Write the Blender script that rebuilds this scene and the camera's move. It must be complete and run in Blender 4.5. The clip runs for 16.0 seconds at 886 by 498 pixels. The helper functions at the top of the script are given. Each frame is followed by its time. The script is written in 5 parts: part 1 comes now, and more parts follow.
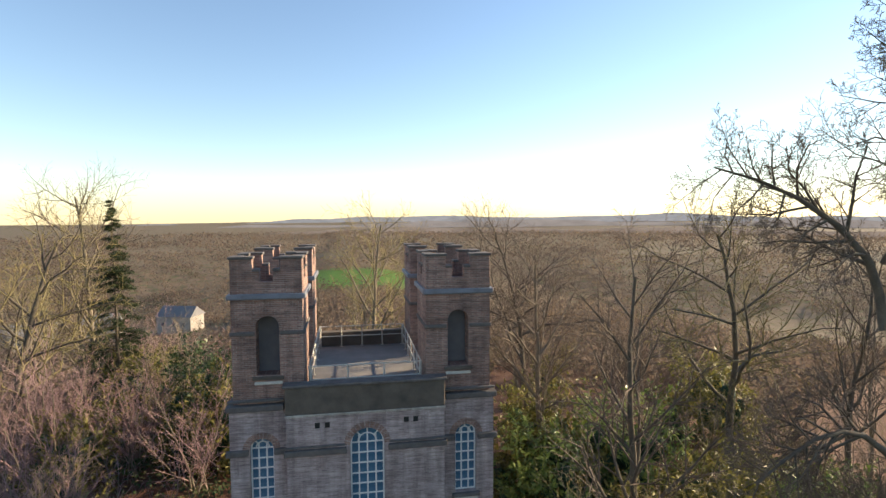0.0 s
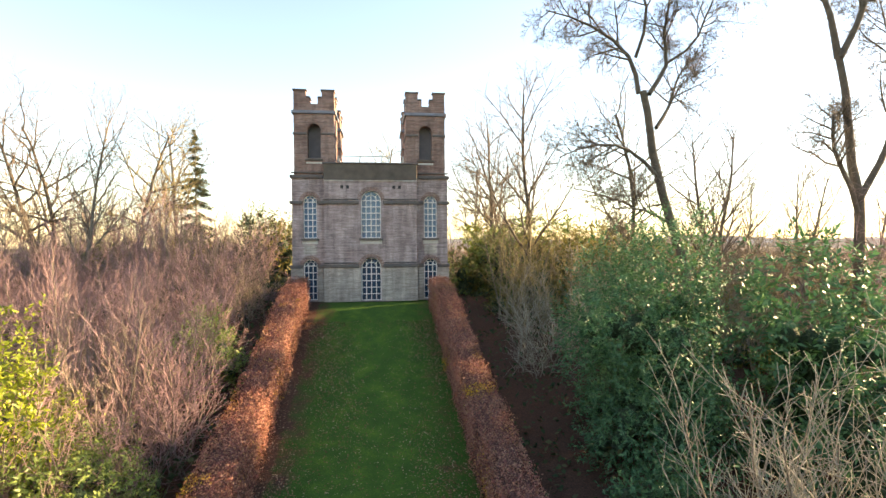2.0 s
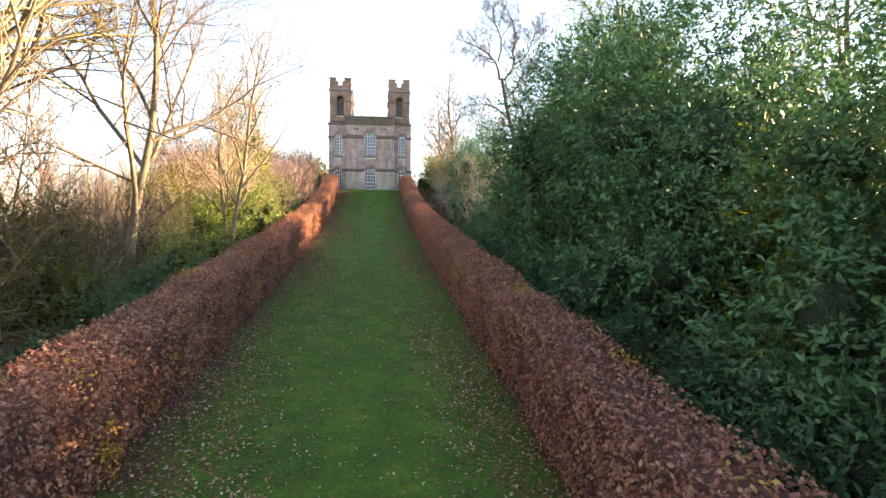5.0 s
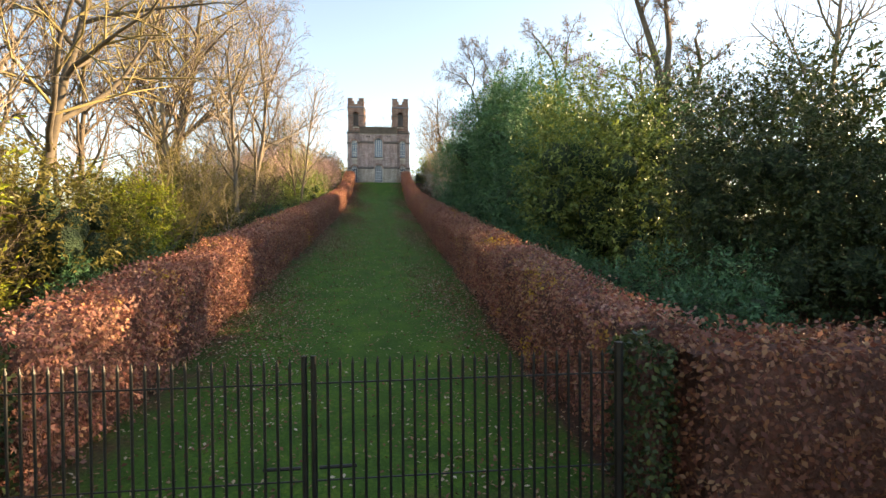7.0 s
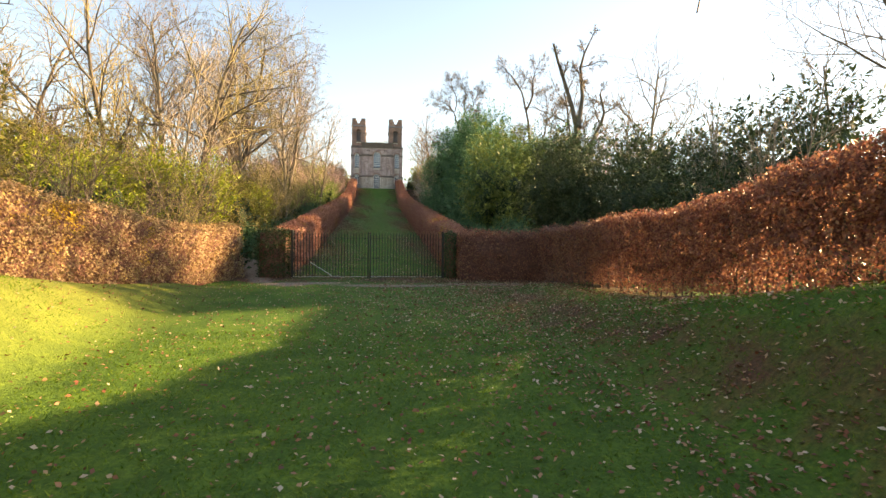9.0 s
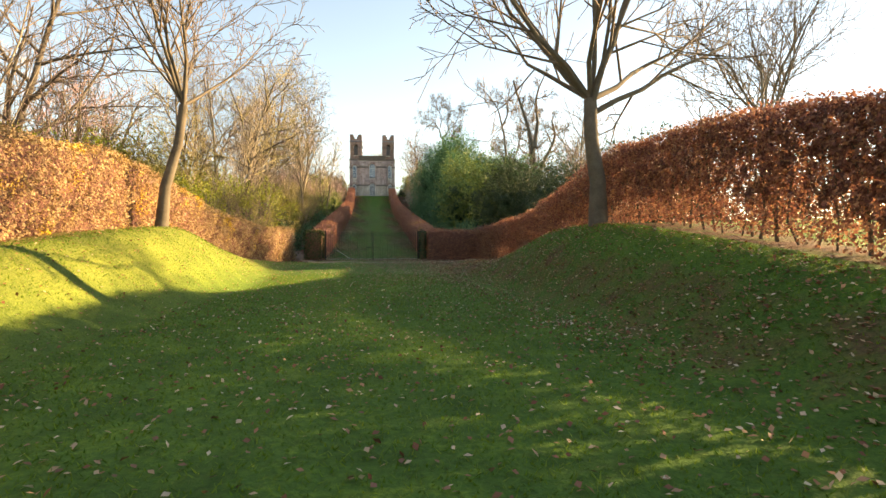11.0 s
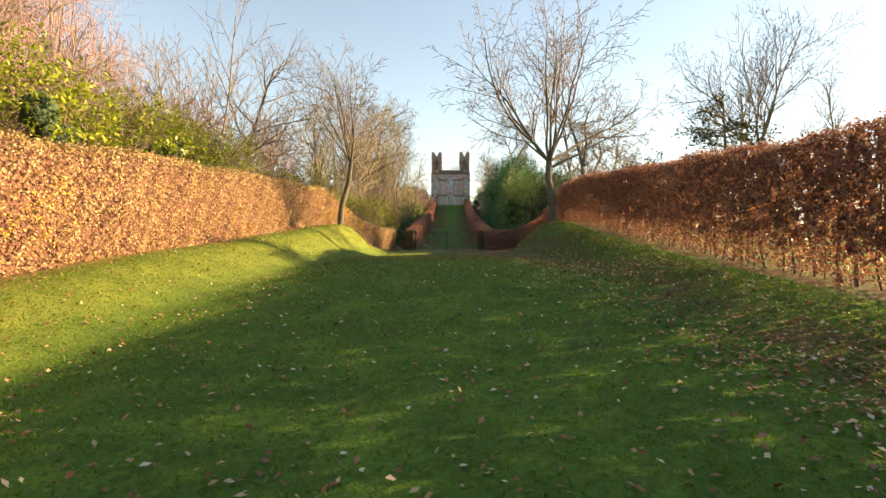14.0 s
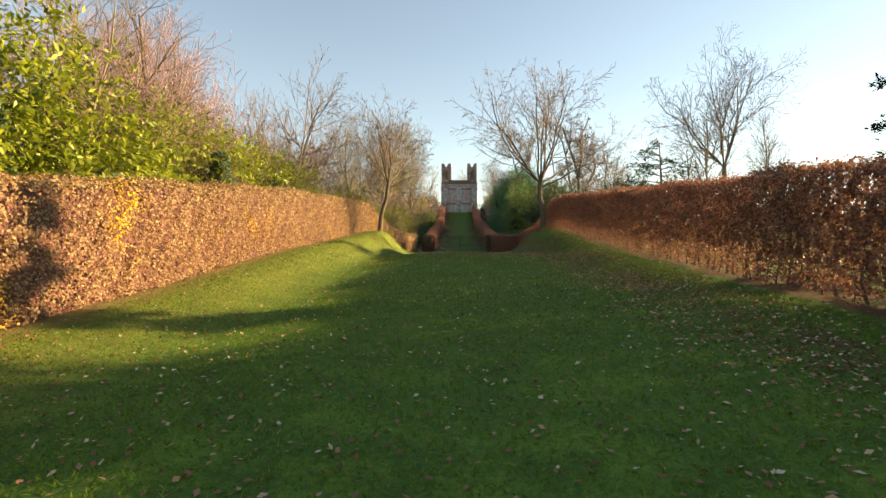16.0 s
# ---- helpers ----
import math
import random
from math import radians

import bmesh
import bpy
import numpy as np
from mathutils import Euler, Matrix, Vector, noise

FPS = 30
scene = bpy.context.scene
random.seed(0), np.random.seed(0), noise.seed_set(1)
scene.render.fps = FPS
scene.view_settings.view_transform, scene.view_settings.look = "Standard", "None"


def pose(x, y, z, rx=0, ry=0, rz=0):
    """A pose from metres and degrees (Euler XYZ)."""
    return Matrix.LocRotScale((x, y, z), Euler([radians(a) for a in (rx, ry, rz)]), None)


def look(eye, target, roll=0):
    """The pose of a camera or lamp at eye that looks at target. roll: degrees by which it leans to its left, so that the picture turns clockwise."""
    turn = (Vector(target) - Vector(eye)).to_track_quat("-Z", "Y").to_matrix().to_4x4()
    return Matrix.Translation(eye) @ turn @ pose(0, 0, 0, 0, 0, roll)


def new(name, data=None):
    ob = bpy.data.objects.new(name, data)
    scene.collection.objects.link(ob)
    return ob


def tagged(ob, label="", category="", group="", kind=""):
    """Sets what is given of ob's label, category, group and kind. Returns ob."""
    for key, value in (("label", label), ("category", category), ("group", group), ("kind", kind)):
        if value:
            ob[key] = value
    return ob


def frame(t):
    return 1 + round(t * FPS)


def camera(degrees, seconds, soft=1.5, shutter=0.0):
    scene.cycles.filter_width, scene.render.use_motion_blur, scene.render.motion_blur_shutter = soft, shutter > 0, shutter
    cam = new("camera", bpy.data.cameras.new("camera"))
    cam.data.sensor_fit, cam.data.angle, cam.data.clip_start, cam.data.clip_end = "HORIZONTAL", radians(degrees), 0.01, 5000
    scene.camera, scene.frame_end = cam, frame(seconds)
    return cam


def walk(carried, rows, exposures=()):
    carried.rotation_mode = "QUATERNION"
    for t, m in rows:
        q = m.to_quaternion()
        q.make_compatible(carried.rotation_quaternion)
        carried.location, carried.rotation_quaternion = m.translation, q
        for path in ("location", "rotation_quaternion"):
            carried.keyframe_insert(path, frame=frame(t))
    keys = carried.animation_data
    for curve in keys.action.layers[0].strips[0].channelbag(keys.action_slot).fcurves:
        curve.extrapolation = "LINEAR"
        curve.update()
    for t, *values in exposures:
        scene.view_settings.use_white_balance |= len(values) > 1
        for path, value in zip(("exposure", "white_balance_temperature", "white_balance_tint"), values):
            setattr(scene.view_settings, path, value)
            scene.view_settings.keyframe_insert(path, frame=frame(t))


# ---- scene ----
cam = camera(80.2, 16.0)
PATH = [
    (0, (-0.6, -21.545, 16.67), (-0.252, -19.58, 16.541), -0.2),
    (0.5, (-0.2, -25.886, 13.67), (0.115, -23.913, 13.578), -0.1),
    (1, (0.15, -29.727, 10.495), (0.433, -27.748, 10.42), -0.8),
    (1.5, (0.4, -33.329, 7.372), (0.66, -31.346, 7.324), -0.5),
    (2, (0.5, -37.675, 4.368), (0.744, -35.69, 4.332), -0.3),
    (2.5, (0.6, -42.166, 1.922), (0.839, -40.181, 1.882), -0.3),
    (3, (0.7, -47.992, -0.928), (0.939, -46.007, -0.966), -0.2),
    (3.5, (0.8, -53.964, -2.945), (1.036, -51.979, -2.975), 0.0),
    (4, (0.9, -60.343, -4.284), (1.135, -58.357, -4.324), 0.1),
    (4.5, (0.98, -66.311, -5.55), (1.219, -64.325, -5.59), 0.0),
    (5, (1.03, -71.798, -6.664), (1.275, -69.813, -6.702), 0.0),
    (7.5, (1.15, -100.358, -11.24), (1.36, -98.369, -11.264), -0.5),
    (8, (1.1, -105.643, -11.769), (1.311, -103.654, -11.783), -0.3),
    (8.5, (1.0, -110.005, -12.182), (1.218, -108.017, -12.192), 0.1),
    (9, (0.8, -114.033, -12.448), (1.038, -112.048, -12.456), 0.5),
    (11.5, (0.438, -133.037, -13.437), (0.694, -131.053, -13.431), -0.5),
    (12, (0.708, -135.865, -13.651), (0.878, -133.872, -13.641), -0.2),
    (12.5, (1.042, -138.686, -13.794), (1.096, -136.687, -13.783), 0.2),
    (13, (1.255, -141.955, -14.178), (1.241, -139.955, -14.154), 0.3),
    (13.5, (1.255, -145.148, -14.333), (1.223, -143.148, -14.312), 0.2),
    (14, (1.105, -148.505, -14.766), (1.062, -146.505, -14.735), 0.1),
    (14.5, (0.713, -151.416, -15.208), (0.664, -149.417, -15.168), 0.0),
    (15, (0.255, -154.371, -15.504), (0.199, -152.373, -15.453), 0.1),
    (15.5, (0.071, -157.224, -15.445), (0.011, -155.226, -15.397), 0.0),
    (16, (0.288, -160.239, -15.461), (0.223, -158.241, -15.408), 0.0),
]
EXPOSURES = [(0.0, 1.47, 7400, 13), (1.5, 2.25, 9000, 17), (2.5, 2.72, 9900, 18), (3.5, 2.9, 10000, 19), (5.0, 2.98, 10200, 21), (7.5, 2.35, 10600, 18), (9.0, 2.45, 11600, 18), (12.5, 2.3, 12000, 15), (14.5, 2.05, 11600, 15), (16.0, 1.85, 11200, 14)]
walk(cam, [(t, look(e, a, r)) for t, e, a, r in PATH], EXPOSURES)

# ---- light ----
SUN_AZ, SUN_EL = radians(77.0), radians(16.9)          # measured from +y towards +x
world = bpy.data.worlds.new("sky")
scene.world = world
world.use_nodes = True
wn = world.node_tree.nodes
sky = wn.new("ShaderNodeTexSky")
sky.sky_type = "NISHITA"
sky.sun_disc = False
sky.sun_elevation, sky.sun_rotation = SUN_EL, SUN_AZ
sky.altitude, sky.air_density, sky.dust_density, sky.ozone_density = 60, 1.0, 0.12, 3.0
wn["Background"].inputs["Strength"].default_value = 0.1
world.node_tree.links.new(sky.outputs[0], wn["Background"].inputs["Color"])
sun = new("sun", bpy.data.lights.new("sun", "SUN"))
sun.data.energy, sun.data.angle, sun.data.color = 4.3, radians(0.6), (1.0, 0.85, 0.62)
sun.matrix_world = look((300 * math.sin(SUN_AZ), 300 * math.cos(SUN_AZ), 300 * math.tan(SUN_EL)), (0, 0, 0))


# ---- materials ----
def make(name):
    m = bpy.data.materials.new(name)
    m.use_nodes = True
    t = m.node_tree
    return m, t.nodes, t.links, t.nodes["Principled BSDF"]


def ramp(nodes, stops):
    r = nodes.new("ShaderNodeValToRGB")
    e = r.color_ramp.elements
    while len(e) < len(stops):
        e.new(0.5)
    for k, (p, c) in zip(e, stops):
        k.position, k.color = p, (*c, 1)
    return r


def noise_node(nodes, links, scale, detail=4, rough=0.55, space="Object", stretch=None):
    co = nodes.new("ShaderNodeTexCoord")
    n = nodes.new("ShaderNodeTexNoise")
    n.inputs["Scale"].default_value, n.inputs["Detail"].default_value = scale, detail
    n.inputs["Roughness"].default_value = rough
    if stretch:
        mp = nodes.new("ShaderNodeMapping")
        mp.inputs["Scale"].default_value = stretch
        links.new(co.outputs[space], mp.inputs[0])
        links.new(mp.outputs[0], n.inputs["Vector"])
    else:
        links.new(co.outputs[space], n.inputs["Vector"])
    return n


def mix(nodes, links, fac, a, b, mode="MIX"):
    m = nodes.new("ShaderNodeMix")
    m.data_type, m.blend_type = "RGBA", mode
    for sock, v in ((m.inputs[0], fac), (m.inputs[6], a), (m.inputs[7], b)):
        if hasattr(v, "links"):
            links.new(v, sock)
        elif isinstance(v, (int, float)):
            sock.default_value = v
        else:
            sock.default_value = (*v, 1)
    return m.outputs[2]


def bump(nodes, links, height, bsdf, strength=0.4, distance=0.02):
    b = nodes.new("ShaderNodeBump")
    b.inputs["Strength"].default_value, b.inputs["Distance"].default_value = strength, distance
    links.new(height, b.inputs["Height"])
    links.new(b.outputs[0], bsdf.inputs["Normal"])


def plain(name, a, b, scale=6.0, rough=0.8, metal=0.0, relief=0.3, fine=60.0, depth=0.01):
    """Two tones mixed by noise at two scales, with fine relief."""
    m, n, l, p = make(name)
    big, small = noise_node(n, l, scale), noise_node(n, l, fine, 3)
    both = mix(n, l, 0.35, big.outputs["Fac"], small.outputs["Fac"])
    r = ramp(n, ((0.3, a), (0.7, b)))
    l.new(both, r.inputs[0])
    l.new(r.outputs[0], p.inputs["Base Color"])
    p.inputs["Roughness"].default_value, p.inputs["Metallic"].default_value = rough, metal
    bump(n, l, small.outputs["Fac"], p, relief, depth)
    return m


def leafy(name, stops, through_light=0.35, rough=0.5, patch=0.25, patch_scale=0.5, drift=None):
    """Leaves: each one its own tone, drifting in patches, letting some light through."""
    m, n, l, p = make(name)
    g = n.new("ShaderNodeNewGeometry")
    big = noise_node(n, l, patch_scale, 2)
    fac = mix(n, l, patch, g.outputs["Random Per Island"], big.outputs["Fac"])
    r = ramp(n, stops)
    l.new(fac, r.inputs[0])
    tone = r.outputs[0]
    if drift:
        spots = noise_node(n, l, 0.55, 3, 0.6)
        cut = ramp(n, ((0.61, (0, 0, 0)), (0.71, (1, 1, 1))))
        l.new(mix(n, l, 0.12, spots.outputs["Fac"], g.outputs["Random Per Island"]), cut.inputs[0])
        tone = mix(n, l, cut.outputs[0], tone, drift)
    l.new(tone, p.inputs["Base Color"])
    p.inputs["Roughness"].default_value = rough
    p.inputs["Specular IOR Level"].default_value = 0.3
    tr = n.new("ShaderNodeBsdfTranslucent")
    l.new(tone, tr.inputs["Color"])
    ms = n.new("ShaderNodeMixShader")
    ms.inputs[0].default_value = through_light
    l.new(p.outputs[0], ms.inputs[1])
    l.new(tr.outputs[0], ms.inputs[2])
    l.new(ms.outputs[0], n["Material Output"].inputs["Surface"])
    return m


def brickwork(name, tones, stain=0.5):
    m, n, l, p = make(name)
    co = n.new("ShaderNodeTexCoord")
    geo = n.new("ShaderNodeNewGeometry")
    sep, nor = n.new("ShaderNodeSeparateXYZ"), n.new("ShaderNodeSeparateXYZ")
    l.new(co.outputs["Object"], sep.inputs[0])
    l.new(geo.outputs["True Normal"], nor.inputs[0])
    ab = n.new("ShaderNodeMath")
    ab.operation = "ABSOLUTE"
    l.new(nor.outputs["X"], ab.inputs[0])
    gt = n.new("ShaderNodeMath")
    gt.operation = "GREATER_THAN"
    gt.inputs[1].default_value = 0.7
    l.new(ab.outputs[0], gt.inputs[0])
    u = n.new("ShaderNodeMix")
    l.new(gt.outputs[0], u.inputs[0])
    l.new(sep.outputs["X"], u.inputs[2])
    l.new(sep.outputs["Y"], u.inputs[3])
    cmb = n.new("ShaderNodeCombineXYZ")
    l.new(u.outputs[0], cmb.inputs[0])
    l.new(sep.outputs["Z"], cmb.inputs[1])
    bt = n.new("ShaderNodeTexBrick")
    bt.inputs["Scale"].default_value = 1.0
    bt.inputs["Brick Width"].default_value, bt.inputs["Row Height"].default_value = 0.235, 0.078
    bt.inputs["Mortar Size"].default_value, bt.inputs["Mortar Smooth"].default_value = 0.009, 0.2
    bt.inputs["Color1"].default_value = (*tones[0], 1)
    bt.inputs["Color2"].default_value = (*tones[1], 1)
    bt.inputs["Mortar"].default_value = (*tones[2], 1)
    l.new(cmb.outputs[0], bt.inputs["Vector"])
    patchy = noise_node(n, l, 0.8, 5, 0.65)
    streak = noise_node(n, l, 1.6, 4, 0.6, stretch=(1.6, 1.6, 0.22))
    courses = noise_node(n, l, 1.0, 3, 0.7, stretch=(0.6, 0.6, 9.0))
    rp = ramp(n, ((0.36, tones[3]), (0.62, (1, 1, 1))))
    l.new(patchy.outputs["Fac"], rp.inputs[0])
    rs = ramp(n, ((0.38, tones[4]), (0.6, (1, 1, 1))))
    l.new(streak.outputs["Fac"], rs.inputs[0])
    rc = ramp(n, ((0.34, (0.5, 0.47, 0.47)), (0.6, (1.25, 1.22, 1.2))))
    l.new(courses.outputs["Fac"], rc.inputs[0])
    c = mix(n, l, stain, bt.outputs["Color"], rp.outputs[0], "MULTIPLY")
    c = mix(n, l, stain, c, rs.outputs[0], "MULTIPLY")
    c = mix(n, l, 0.58, c, rc.outputs[0], "MULTIPLY")
    l.new(c, p.inputs["Base Color"])
    p.inputs["Roughness"].default_value = 0.9
    bump(n, l, bt.outputs["Fac"], p, -0.5, 0.012)
    return m


M_BRICK = brickwork("weathered_brick", ((0.4, 0.235, 0.19), (0.24, 0.15, 0.13), (0.4, 0.34, 0.29), (0.55, 0.48, 0.46), (0.55, 0.55, 0.55)), 0.7)
M_BRICK_PALE = brickwork("purple_brown_brick", ((0.52, 0.41, 0.405), (0.36, 0.28, 0.28), (0.5, 0.46, 0.43), (0.55, 0.5, 0.5), (0.6, 0.6, 0.6)), 0.75)
M_BRICK_LIME = brickwork("lime_stained_pale_brick", ((0.56, 0.52, 0.46), (0.4, 0.37, 0.33), (0.6, 0.56, 0.5), (0.62, 0.58, 0.56), (0.62, 0.62, 0.62)), 0.7)
M_STONE = plain("dark_string_course_stone", (0.075, 0.068, 0.065), (0.17, 0.15, 0.14), 3, 0.9)
M_NICHE = plain("grey_niche_render", (0.1, 0.1, 0.11), (0.19, 0.18, 0.185), 1.2, 0.95)
M_WHITE_STONE = plain("pale_sill_stone", (0.42, 0.41, 0.37), (0.62, 0.6, 0.54), 4, 0.85)
M_LEAD = plain("lead_flashing", (0.12, 0.13, 0.155), (0.22, 0.24, 0.28), 2, 0.5)
M_MOSS = plain("mossy_parapet", (0.07, 0.06, 0.05), (0.16, 0.13, 0.105), 1.5, 0.95, fine=25)
M_PAINT = plain("white_window_paint", (0.66, 0.67, 0.66), (0.8, 0.8, 0.78), 5, 0.45, relief=0.05)
M_RAIL = plain("weathered_grey_rail", (0.38, 0.37, 0.34), (0.55, 0.53, 0.48), 5, 0.6)
M_DECK = plain("roof_felt", (0.16, 0.155, 0.15), (0.27, 0.25, 0.23), 1.2, 0.9)
M_IRON = plain("black_iron", (0.012, 0.012, 0.012), (0.03, 0.03, 0.03), 8, 0.45, 0.3)
M_BARK = plain("grey_brown_bark", (0.062, 0.05, 0.038), (0.145, 0.12, 0.09), 2.5, 0.95, relief=0.7, fine=22)
M_BARK_PALE = plain("pale_lichen_bark", (0.12, 0.098, 0.075), (0.25, 0.21, 0.155), 2.5, 0.95, relief=0.6, fine=22)
M_TWIG = plain("brown_twigs", (0.088, 0.065, 0.05), (0.175, 0.13, 0.095), 0.4, 0.9)
M_TWIG_PURPLE = plain("purple_brown_twigs", (0.22, 0.13, 0.13), (0.385, 0.255, 0.25), 0.4, 0.9)
M_TWIG_OLIVE = plain("olive_twigs", (0.15, 0.125, 0.055), (0.27, 0.22, 0.1), 0.4, 0.9)
M_TWIG_LICHEN = plain("lichen_grey_twigs", (0.23, 0.215, 0.17), (0.41, 0.385, 0.31), 0.4, 0.9)
M_TWIG_PALE = plain("straw_twigs", (0.2, 0.155, 0.11), (0.35, 0.28, 0.2), 0.4, 0.9)
# Solid fill inside shrubs, darkened to stand for the shade between leaves.
M_CORE = plain("inner_shade_green", (0.012, 0.03, 0.015), (0.06, 0.115, 0.05), 9, 0.9, relief=1.0, fine=13, depth=0.25)
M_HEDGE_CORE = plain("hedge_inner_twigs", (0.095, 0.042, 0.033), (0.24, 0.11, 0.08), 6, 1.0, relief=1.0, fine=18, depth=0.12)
M_BEECH = leafy("russet_beech_leaves", ((0.0, (0.14, 0.05, 0.038)), (0.3, (0.3, 0.11, 0.088)), (0.55, (0.41, 0.18, 0.13)), (0.8, (0.47, 0.26, 0.155)), (0.97, (0.57, 0.37, 0.21))), 0.2, 0.5, 0.35, 0.3, (0.58, 0.36, 0.035))
# Beech shifted to tan: sunshine on the bank hedge put into the leaf colour.
M_BEECH_SUNLIT = leafy("sunlit_tan_beech_leaves", ((0.0, (0.135, 0.07, 0.038)), (0.3, (0.255, 0.145, 0.075)), (0.55, (0.335, 0.215, 0.112)), (0.8, (0.42, 0.3, 0.155)), (0.97, (0.53, 0.41, 0.22))), 0.2, 0.5, 0.3, 0.3, (0.66, 0.42, 0.04))
# The same beech darkened to maroon, so the stops hold the hedges' shade.
M_BEECH_SHADED = leafy("shaded_beech_leaves", ((0.0, (0.09, 0.035, 0.03)), (0.35, (0.23, 0.09, 0.068)), (0.65, (0.34, 0.155, 0.1)), (0.97, (0.5, 0.3, 0.16))), 0.35, 0.5, 0.3, 0.3)
M_RHODO = leafy("dark_rhododendron_leaves", ((0.0, (0.018, 0.036, 0.016)), (0.5, (0.045, 0.078, 0.03)), (0.85, (0.085, 0.12, 0.042)), (1.0, (0.15, 0.18, 0.07))), 0.12, 0.45)
M_LAUREL = leafy("dark_laurel_leaves", ((0.0, (0.025, 0.082, 0.04)), (0.5, (0.062, 0.178, 0.078)), (0.85, (0.11, 0.25, 0.105)), (1.0, (0.19, 0.34, 0.16))), 0.18, 0.5)
M_IVY = leafy("ivy_and_bramble", ((0.0, (0.02, 0.04, 0.015)), (0.5, (0.05, 0.08, 0.03)), (0.85, (0.1, 0.1, 0.045)), (1.0, (0.16, 0.12, 0.07))), 0.15, 0.85)
M_MID = leafy("green_shrub_leaves", ((0.0, (0.065, 0.11, 0.03)), (0.5, (0.16, 0.225, 0.06)), (0.85, (0.26, 0.33, 0.09)), (1.0, (0.36, 0.41, 0.15))), 0.3, 0.4)
# Laurel again, its stops raised to the yellow-green of leaves in full sun.
M_BRIGHT = leafy("sunlit_laurel_leaves", ((0.0, (0.07, 0.105, 0.015)), (0.5, (0.19, 0.24, 0.028)), (0.85, (0.32, 0.36, 0.045)), (1.0, (0.42, 0.42, 0.08))), 0.35, 0.4)
M_OLIVE = leafy("olive_leaves", ((0.0, (0.075, 0.07, 0.022)), (0.5, (0.16, 0.15, 0.04)), (0.85, (0.26, 0.23, 0.065)), (1.0, (0.36, 0.27, 0.1))), 0.35, 0.5)
M_LITTER = leafy("fallen_leaves", ((0.0, (0.13, 0.045, 0.025)), (0.45, (0.27, 0.1, 0.055)), (0.7, (0.39, 0.22, 0.125)), (0.86, (0.54, 0.4, 0.27)), (1.0, (0.66, 0.55, 0.42))), 0.15, 0.55, 0.1)
M_BLADE = leafy("grass_blades", ((0.0, (0.06, 0.14, 0.016)), (0.5, (0.1, 0.2, 0.02)), (1.0, (0.2, 0.29, 0.035))), 0.5, 0.45)
M_CONIFER = leafy("conifer_needles", ((0.0, (0.015, 0.028, 0.012)), (1.0, (0.06, 0.08, 0.03))), 0.1, 0.6)
M_FAR = leafy("distant_bare_canopy", ((0.33, (0.085, 0.08, 0.055)), (0.42, (0.165, 0.12, 0.1)), (0.5, (0.21, 0.15, 0.11)), (0.57, (0.14, 0.115, 0.1)), (0.66, (0.25, 0.18, 0.12))), 0.45, 1.0, 0.8, 0.016)
M_ROOF = plain("slate_roof", (0.12, 0.12, 0.13), (0.2, 0.19, 0.19), 1, 0.8)
M_RENDER = plain("rendered_house_wall", (0.26, 0.23, 0.2), (0.38, 0.35, 0.31), 1, 0.9)


def ground_material():
    """Turf, with mud and leaf mould under the trees; fields and woods far off."""
    m, n, l, p = make("turf_and_earth")
    fine, mid, big = noise_node(n, l, 16, 4, 0.7), noise_node(n, l, 1.1, 4, 0.6), noise_node(n, l, 0.12, 3)
    grass = ramp(n, ((0.3, (0.024, 0.066, 0.012)), (0.5, (0.052, 0.13, 0.02)), (0.72, (0.15, 0.255, 0.03))))
    l.new(mix(n, l, 0.45, fine.outputs["Fac"], mid.outputs["Fac"]), grass.inputs[0])
    mud = ramp(n, ((0.3, (0.05, 0.026, 0.018)), (0.7, (0.16, 0.08, 0.052))))
    l.new(fine.outputs["Fac"], mud.inputs[0])
    far = ramp(n, ((0.3, (0.09, 0.1, 0.045)), (0.5, (0.15, 0.112, 0.075)), (0.7, (0.18, 0.135, 0.095))))
    l.new(big.outputs["Fac"], far.inputs[0])
    att = n.new("ShaderNodeVertexColor")
    att.layer_name = "cover"
    s = n.new("ShaderNodeSeparateColor")
    l.new(att.outputs[0], s.inputs[0])
    edge = n.new("ShaderNodeMath")
    edge.operation = "MULTIPLY_ADD"
    l.new(mid.outputs["Fac"], edge.inputs[0])
    edge.inputs[1].default_value = 0.9
    l.new(s.outputs[0], edge.inputs[2])
    cut = ramp(n, ((0.72, (0, 0, 0)), (1.12, (1, 1, 1))))
    l.new(edge.outputs[0], cut.inputs[0])
    c = mix(n, l, cut.outputs[0], grass.outputs[0], mud.outputs[0])
    straw = ramp(n, ((0.3, (0.09, 0.11, 0.018)), (0.7, (0.3, 0.26, 0.07))))
    l.new(mix(n, l, 0.5, fine.outputs["Fac"], mid.outputs["Fac"]), straw.inputs[0])
    c = mix(n, l, att.outputs[1], c, straw.outputs[0])
    c = mix(n, l, s.outputs[1], c, far.outputs[0])
    gravel = ramp(n, ((0.3, (0.16, 0.12, 0.095)), (0.7, (0.32, 0.25, 0.2))))
    trod = ramp(n, ((0.3, (0, 0, 0)), (0.62, (1, 1, 1))))
    worn = n.new("ShaderNodeMath")
    worn.operation = "MULTIPLY_ADD"
    l.new(mid.outputs["Fac"], worn.inputs[0])
    worn.inputs[1].default_value = 0.3
    l.new(s.outputs[2], worn.inputs[2])
    l.new(worn.outputs[0], trod.inputs[0])
    l.new(fine.outputs["Fac"], gravel.inputs[0])
    c = mix(n, l, trod.outputs[0], c, gravel.outputs[0])
    l.new(c, p.inputs["Base Color"])
    p.inputs["Roughness"].default_value = 0.95
    p.inputs["Specular IOR Level"].default_value = 0.2
    bump(n, l, fine.outputs["Fac"], p, 0.8, 0.06)
    return m


